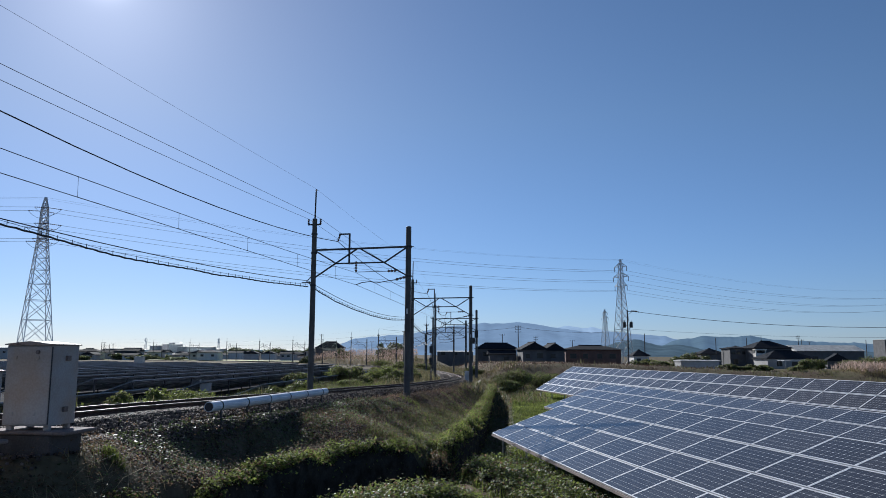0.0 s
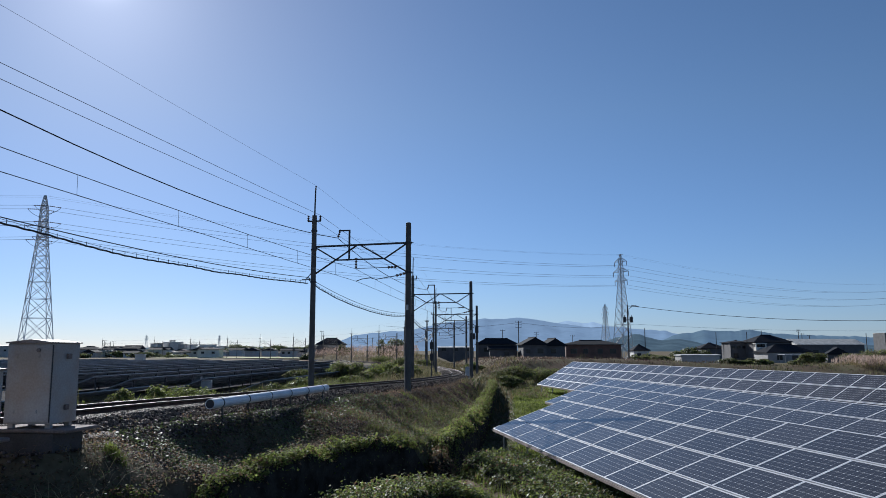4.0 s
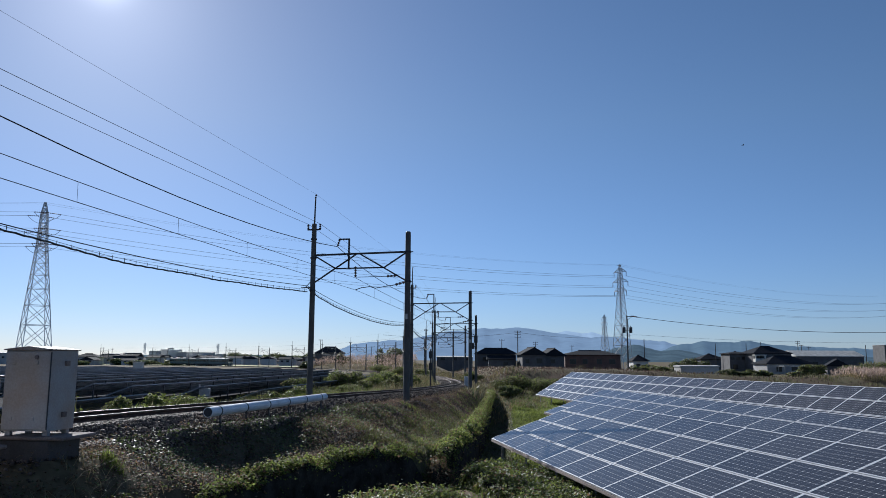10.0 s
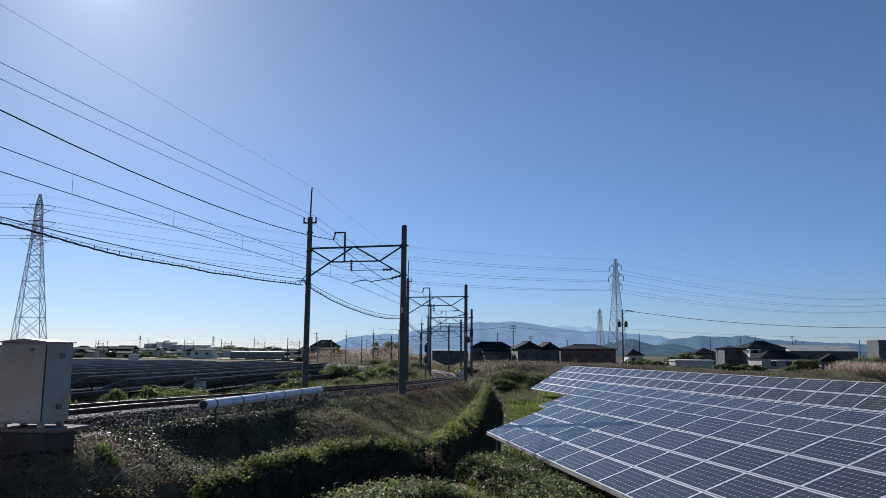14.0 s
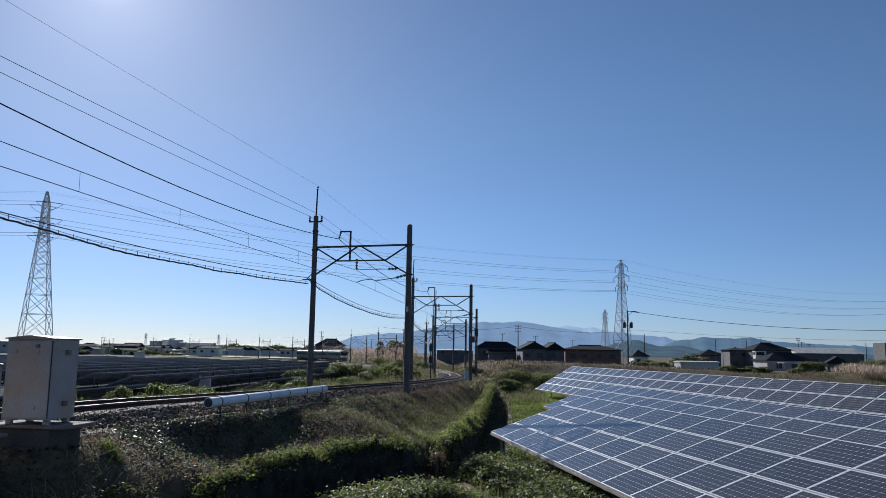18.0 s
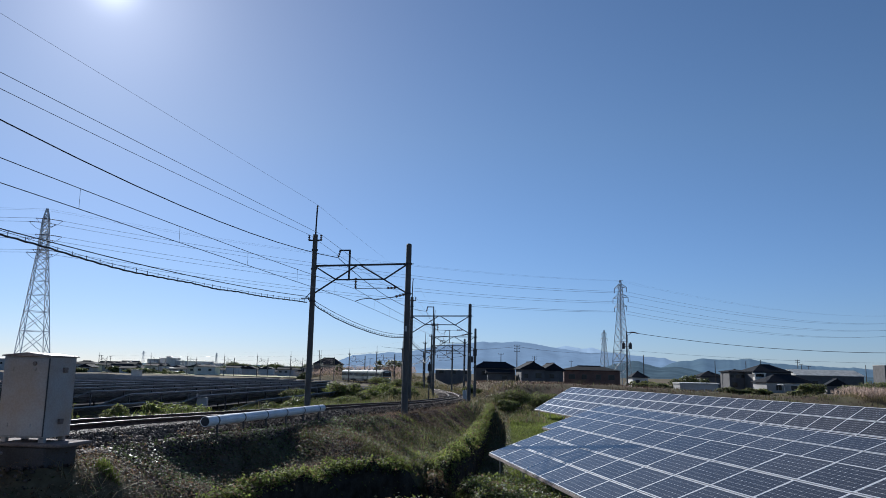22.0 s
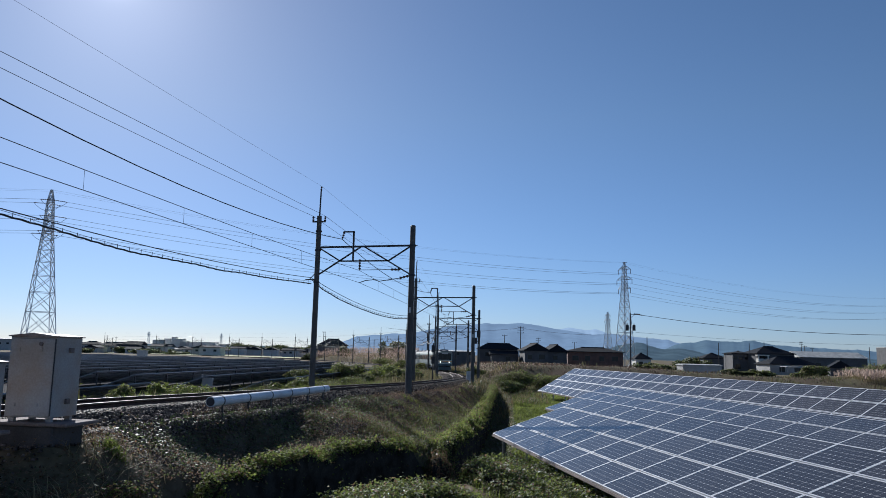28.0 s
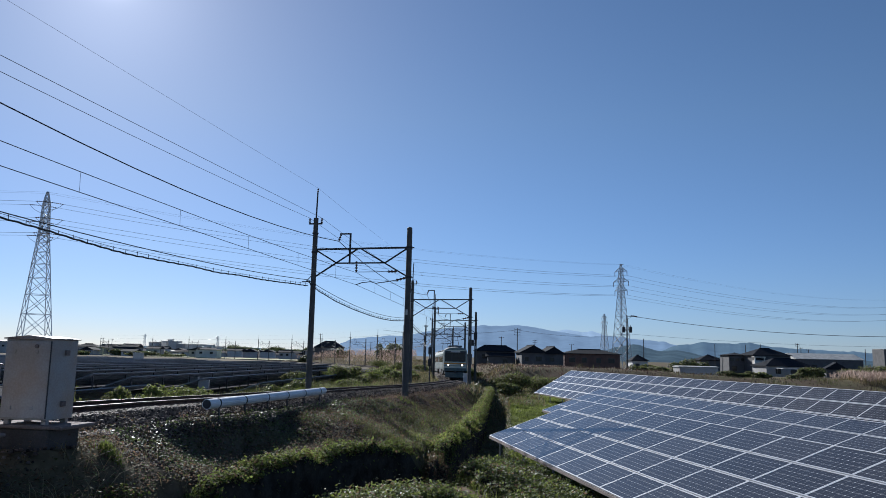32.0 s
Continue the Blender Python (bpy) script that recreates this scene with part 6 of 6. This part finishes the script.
# trees among the houses
for i, (bx, D, w, h, lab) in enumerate([(1205, 230, 9, 4.6, "dark broadleaf tree among the houses"), (1228, 250, 8, 4.2, "dark broadleaf tree among the houses"), (1276, 112, 2.4, 0.8, "low green shrub on the berm"), (1292, 111, 2.8, 0.95, "low green shrub on the berm"), (1312, 112, 3.2, 0.7, "low green shrub on the berm"), (1345, 111, 3.0, 0.9, "low green shrub on the berm"), (1168, 113, 3.0, 1.2, "low green shrub on the berm"), (1400, 112, 2.6, 0.8, "low green shrub on the berm"),
                                        (1510, 190, 8, 3.8, "dark green tree behind the berm"), (1540, 200, 9, 4.2, "dark green tree behind the berm"), (1562, 190, 7, 4.0, "dark green tree behind the berm"),
                                        (1328, 180, 4.5, 2.0, "green garden shrub before the houses"), (1150, 150, 6, 3.4, "green shrub on the berm"), (1135, 145, 5, 3.2, "green shrub on the berm"),
                                        (688, 260, 9, 6.6, "dark tree beyond the pampas grass"), (700, 268, 7, 5.6, "dark tree beyond the pampas grass"), *[(150 + 21 * k, 370 + 17 * (k * 7 % 5), 10 + 2.5 * (k % 3), 2.0 + 0.5 * (k * 5 % 4), "dark trees before the town") for k in range(9)], *[(402 + 17 * k, 640 + 20 * (k % 2), 17 + 3 * (k % 3), 6.2 + 1.1 * (k * 3 % 4), "dark trees beyond the rice field") for k in range(10)], (612, 300, 7, 4.5, "dark shrub by the track"), (545, 300, 5, 3.2, "dark shrub by the track"),
                                        (1440, 215, 8, 3.2, "dark shrub between the houses"), (1420, 205, 6, 3.0, "green shrub before the houses")]):
    bush(bearing_x(bx, D), D, w, h, SHADE if D > 225 else [("weed", 0.5), ("leaf", 0.35), ("leaf_dark", 0.15)], lab, 60 + i, 0.2 if D < 120 else 0.3 if D < 225 else 0.45 if D < 350 else 0.7, 3600 if D < 225 else 2200, "tree")


# ---------------------------------------------------------------- utility poles
def utility_pole(bx, D, top, label, arms=1, cans=0, thin=1.0):
    x = bearing_x(bx, D)
    z0 = gz(x, D)
    u = thing("utility_pole", pose(x, D, z0), label, "utility pole", "utility poles of the plain")
    H = 3.8 + (628 - top) / 1352 * D - z0
    part("shaft", rod((0, 0, -0.3), (0, 0, H), 0.17 * thin, 0.11 * thin, 8), "concrete", u)
    for k in range(arms):
        arm = part("cross_arm", bar((-0.9, 0, H - 0.35 - 0.8 * k), (0.9, 0, H - 0.35 - 0.8 * k), 0.1 * thin), "dark", u)
        for sx in (-0.8, 0.0, 0.8):
            part("pin_insulator", rod((sx, 0, H - 0.32 - 0.8 * k), (sx, 0, H - 0.05 - 0.8 * k), 0.07 * thin, seg=6), "porcelain", arm)
    for k in range(cans):
        sx = -0.6 if k == 0 else 0.68
        can = part("transformer", rod((sx, 0, H - 3.3), (sx, 0, H - 2.3), 0.29, seg=14), "dark", u, "dark cylindrical transformer")
        part("lid", rod((sx, 0, H - 2.299), (sx, 0, H - 2.2), 0.31, 0.2, seg=14), "dark", can)
        part("bushing", rod((sx, 0, H - 2.2), (sx, 0, H - 1.95), 0.06, seg=6), "porcelain", can)
        part("hanger", bar((0, 0, H - 2.8), (sx, 0, H - 2.8), 0.1), "dark", can)
    return Vector((x, D, z0 + H))


pole_a = utility_pole(1110, 145, 549, "utility pole with two dark transformers and a side arm", 0, 2)
side_arm = thing("line_bracket", Matrix.Translation(pole_a), "dark bracket with tension insulators on a utility pole", "bracket")
part("arm", bar((0, 0, -0.2), (1.5, 0, -0.25), 0.12), "dark", side_arm)
part("stay", bar((0, 0, -0.9), (0.9, 0, -0.28), 0.07), "dark", side_arm)
for k, (dx, dz) in enumerate(((0.75, -0.1), (1.15, -0.12), (1.5, -0.25))):
    part("tension_insulator", insulator((dx, 0, dz), (dx + 0.75, 0, dz - 0.12), 0.13, 3), "porcelain", side_arm)
pole_b = utility_pole(917, 230, 577, "utility pole with cross arms behind the houses", 3)
for bx, D, top, n in ((889, 260, 592, 1), (948, 300, 596, 2), (1012, 300, 602, 1), (1139, 240, 590, 0), (1264, 260, 597, 0), (1318, 330, 597, 0), (1344, 360, 594, 0), (1409, 330, 592, 2), (1415, 340, 599, 1),
                      (1428, 330, 602, 1), (1528, 330, 599, 0), (190, 430, 610, 1), (206, 460, 612, 1), (660, 420, 606, 1), (571, 360, 594, 1)):
    utility_pole(bx, D, top, "slim concrete utility pole of the plain", n, 0, 1.0 if D < 320 else 1.25)


def cable(name, pts, r, label):
    w = thing(name, label=label, category="overhead wire")
    for p, q, sag in pts:
        part("wire_span", tube(span(p, q, sag, 12), r, 4), "cable", w)


far_end = Vector((82, 132, 8.9))
cable("service_wire", [(pole_a + Vector((2.25, 0, -0.37)), far_end, 1.0)], 0.04, "sagging service wire from the transformer pole")
cable("service_wire", [(pole_b - Vector((0, 0, 0.5)), Vector((80, 320, 14.5)), 1.5), (pole_b - Vector((0, 0, 0.5)), Vector((-20, 260, 12)), 1.2), (Vector((80, 320, 14.5)), Vector((260, 330, 14.0)), 2.5)], 0.035, "thin distribution wires above the roofs")


# ---------------------------------------------------------------- train
def make_car(front, rear, panto):
    """A steel commuter car, x forwards; the rail head is at z 0."""
    c = thing("train_car", label="pale green commuter train car" + (" with dark windscreen and lit headlamps" if front else " with a row of windows"), category="train", group="cars of the train")
    L, W = 16.0, 2.74
    h = L / 2
    prof = [(-W / 2 + 0.06, 0.95), (-W / 2, 1.25), (-W / 2, 3.1), (-W / 2 + 0.12, 3.42), (-W / 2 + 0.55, 3.62), (0, 3.72),
            (W / 2 - 0.55, 3.62), (W / 2 - 0.12, 3.42), (W / 2, 3.1), (W / 2, 1.25), (W / 2 - 0.06, 0.95)]
    bm = bmesh.new()
    rings = []
    for x, sq in ((-h, 0.97 if not rear else 0.94), (-h + 0.25, 1.0), (h - 0.35, 1.0), (h, 0.94 if front else 0.97)):
        rings.append([bm.verts.new((x, y * sq, 0.95 + (z - 0.95) * (1 - (1 - sq) * 0.6))) for y, z in prof])
    n = len(prof)
    for a, b in zip(rings, rings[1:]):
        for k in range(n):
            f = bm.faces.new((a[k], b[k], b[(k + 1) % n], a[(k + 1) % n]))
            f.material_index = 1 if 3 <= k <= 6 else 0
    bm.faces.new(rings[0])
    bm.faces.new(list(reversed(rings[-1])))
    bmesh.ops.recalc_face_normals(bm, faces=bm.faces)
    body = part("body", bm, ["train_body", "train_roof"], c)
    for s in (-1, 1):
        y = s * (W / 2 + 0.004)
        def strip(name, x0, x1, z0, z1, m, par=body, t=0.008, label=""):
            return part(name, box((x0, min(y, y + s * t), z0), (x1, max(y, y + s * t), z1)), m, par, label)
        strip("waist_stripe", -h + 0.3, h - 0.4, 1.72, 1.84, "train_green")
        for x0 in (-5.9, -2.0, 2.0, 5.6):
            d = strip("sliding_door", x0 - 0.66, x0 + 0.66, 1.02, 3.02, "train_body", c, 0.012, "pale green double sliding door")
            for q in (-0.32, 0.32):
                part("door_window", box((x0 + q - 0.22, min(y + s * 0.013, y + s * 0.02), 1.95), (x0 + q + 0.22, max(y + s * 0.013, y + s * 0.02), 2.8)), "glass", d)
        for x0 in (-7.2, -4.55, -3.3, -0.68, 0.68, 3.25, 4.4, 7.0):
            strip("side_window", x0 - 0.5, x0 + 0.5, 1.98, 2.82, "glass", c, 0.010)
        strip("skirt", -h + 3.4, h - 3.6, 0.55, 0.94, "dark", c, 0.02)
    for x0 in (-5.6, 0.3, 5.4):
        u = part("roof_unit", box((x0 - 1.2, -0.8, 3.66), (x0 + 1.2, 0.8, 3.88), 0.08), "train_roof", c, "grey roof air-conditioning unit")
        for q in (-0.5, 0.5):
            part("fan_grille", rod((x0 + q, 0, 3.88), (x0 + q, 0, 3.91), 0.32, seg=14), "dark", u)
    if panto:
        p = part("pantograph", bar((2.6, -0.7, 3.85), (2.6, 0.7, 3.85), 0.08), "dark", c)
        for y in (-0.55, 0.55):
            part("lower_arm", bar((2.6, y, 3.85), (1.7, y * 0.8, 4.5), 0.05), "dark", p)
            part("upper_arm", bar((1.7, y * 0.8, 4.5), (2.5, y * 0.6, 5.06), 0.04), "dark", p)
        part("collector", bar((2.5, -0.8, 5.08), (2.5, 0.8, 5.08), 0.07), "dark", p)
    for bx in (-6.2, 6.2):
        bog = part("bogie", box((bx - 1.5, -0.95, 0.35), (bx + 1.5, 0.95, 0.75), 0.06), "dark", c)
        for wx in (-1.05, 1.05):
            for wy in (-0.565, 0.565):
                part("wheel", rod((bx + wx, wy - 0.06, 0.43), (bx + wx, wy + 0.06, 0.43), 0.43, seg=20), "rust", bog)
    part("underfloor_box", box((-2.9, -1.1, 0.4), (2.4, 1.1, 0.93), 0.05), "dark", c)
    ends = ([1] if front else []) + ([-1] if rear else [])
    for e in ends:
        x = e * h
        def face(name, y0, y1, z0, z1, m, t=0.02, par=None, label=""):
            return part(name, box((min(x, x + e * t), y0, z0), (max(x, x + e * t), y1, z1), 0.004), m, par or c, label)
        face("front_panel", -1.27, 1.27, 1.0, 3.34, "train_white", 0.012, None, "ivory front panel")
        face("front_mask", -1.18, 1.18, 2.0, 3.22, "dark", 0.02, None, "black windscreen surround")
        for y0, y1 in ((-1.16, -0.42), (-0.36, 0.36), (0.42, 1.16)):
            face("windscreen", y0, y1, 2.08, 3.02, "tinted", 0.035)
        face("destination_box", -0.55, 0.55, 3.06, 3.26, "white_wall", 0.03)
        face("orange_band", -1.26, 1.26, 1.72, 1.86, "orange", 0.016)
        face("waist_rail", -1.26, 1.26, 1.5, 1.56, "train_green", 0.018)
        face("lower_front", -1.24, 1.24, 0.97, 1.28, "train_green", 0.018, None, "deep green lower front")
        for y0 in (-0.78, 0.78):
            part("headlamp_ring", rod((x, y0, 1.62), (x + e * 0.06, y0, 1.62), 0.17, seg=16), "dark", c)
            part("headlamp", rod((x + e * 0.06, y0, 1.62), (x + e * 0.075, y0, 1.62), 0.105, seg=16), "lamp" if e > 0 else "dark", c, "bright round headlamp")
        plough = part("snow_guard", box((min(x - e * 0.25, x + e * 0.1), -1.15, 0.2), (max(x - e * 0.25, x + e * 0.1), 1.15, 0.8), 0.03), "train_green", c)
        part("coupler", box((min(x, x + e * 0.45), -0.14, 0.72), (max(x, x + e * 0.45), 0.14, 1.0), 0.03), "dark", c)
    return c


cars = [make_car(True, False, True), make_car(False, False, False), make_car(False, True, True)]
FRONT = [(6, 385.5), (9, 361.3), (13, 322.3), (17, 274.8), (19, 247.5), (21, 222), (22, 211.2), (23, 199.2), (24, 185.5), (25.5, 167.2), (27.5, 144.5), (29, 125), (30, 111.5), (31, 99.5), (32, 88.5)]


def front_s(t):
    ts, ss = [a for a, _ in FRONT], [s_at(b) for _, b in FRONT]
    return ss[0] + (6 - t) * 13.3 if t < 6 else float(np.interp(t, ts, ss))


# ---------------------------------------------------------------- birds
def make_bird(k, label):
    """A bird heading along +x, with its wings half raised; k scales it."""
    c = thing("bird", pose(0, 0, 0), label, "bird")
    bm = bmesh.new()
    bmesh.ops.create_uvsphere(bm, u_segments=10, v_segments=6, radius=0.5, matrix=Matrix.Diagonal((0.42 * k, 0.13 * k, 0.12 * k, 1)))
    part("body", bm, "dark", c)
    for s in (-1, 1):
        bm = bmesh.new()
        vs = [bm.verts.new(Vector(p) * k) for p in ((0.1, s * 0.04, 0.02), (-0.1, s * 0.04, 0.02), (-0.12, s * 0.5, 0.1), (0.02, s * 0.52, 0.1))]
        bm.faces.new(vs)
        r = bmesh.ops.extrude_face_region(bm, geom=list(bm.faces))
        bmesh.ops.translate(bm, vec=(0, 0, 0.015 * k), verts=[g for g in r["geom"] if isinstance(g, bmesh.types.BMVert)])
        part("wing", bm, "dark", c)
    bm = bmesh.new()
    add_box(bm, (-0.36 * k, -0.05 * k, -0.01 * k), (-0.18 * k, 0.05 * k, 0.012 * k))
    part("tail", bm, "dark", c)
    return c


bird = make_bird(1.0, "small dark bird gliding high in the sky")
swallow = make_bird(0.23, "tiny dark bird swooping low over the solar tables")


def motions():
    times = [i * 1.0 for i in range(33)]
    smooth = [(front_s(max(0, t - 1)) + 2 * front_s(t) + front_s(t + 1)) / 4 if 7 <= t < 31 else front_s(t) for t in times]
    for k, car in enumerate(cars):
        rows = []
        for t, s in zip(times, smooth):
            a, _ = on_track(s + 2.3 + 16.5 * k)
            b, _ = on_track(s + 13.7 + 16.5 * k)
            c = (a + b) / 2
            d = a - b
            tip = math.degrees(math.asin(max(-1, min(1, d.z / d.length))))
            rows.append((t, Matrix.Translation(c) @ pose(0, 0, 0, 0, -tip, math.degrees(math.atan2(d.y, d.x)))))
        walk(car, rows)
    flight = [(0, (-60, 150, 130)), (4, (5, 146, 78)), (6, (28.5, 145, 51.5)), (7, (36.5, 145, 47.2)), (8, (45.5, 145, 48.2)), (9, (51.5, 145, 45.4)), (12, (78, 145, 48)), (16, (120, 150, 60)), (32, (300, 170, 90))]
    walk(bird, [(t, pose(*p, 0, 0, -8)) for t, p in flight])
    swoop = [(0, (-60, 24, 14), 0), (28, (-20, 18, 8.6), 0), (28.7, (-10.2, 18.1, 9.4), 0), (29.0, (-6.06, 18.2, 10.2), 0), (29.2, (-4.53, 18.22, 10.7), 0), (29.5, (-1.81, 18.57, 11.01), 0), (29.8, (1.43, 18.78, 10.53), 5),
             (30.0, (3.21, 18.93, 9.38), 15), (30.2, (3.8, 19.7, 7.9), 60), (30.4, (3.76, 21.3, 6.75), 95), (30.5, (3.8, 22.5, 6.24), 92), (30.7, (4.1, 25.0, 5.15), 82), (30.9, (4.9, 28.0, 4.36), 76), (31.2, (5.8, 32.0, 3.7), 76), (32, (9.0, 43.0, 3.3), 74)]
    walk(swallow, [(t, pose(*p, 0, 0, a)) for t, p, a in swoop])


motions()
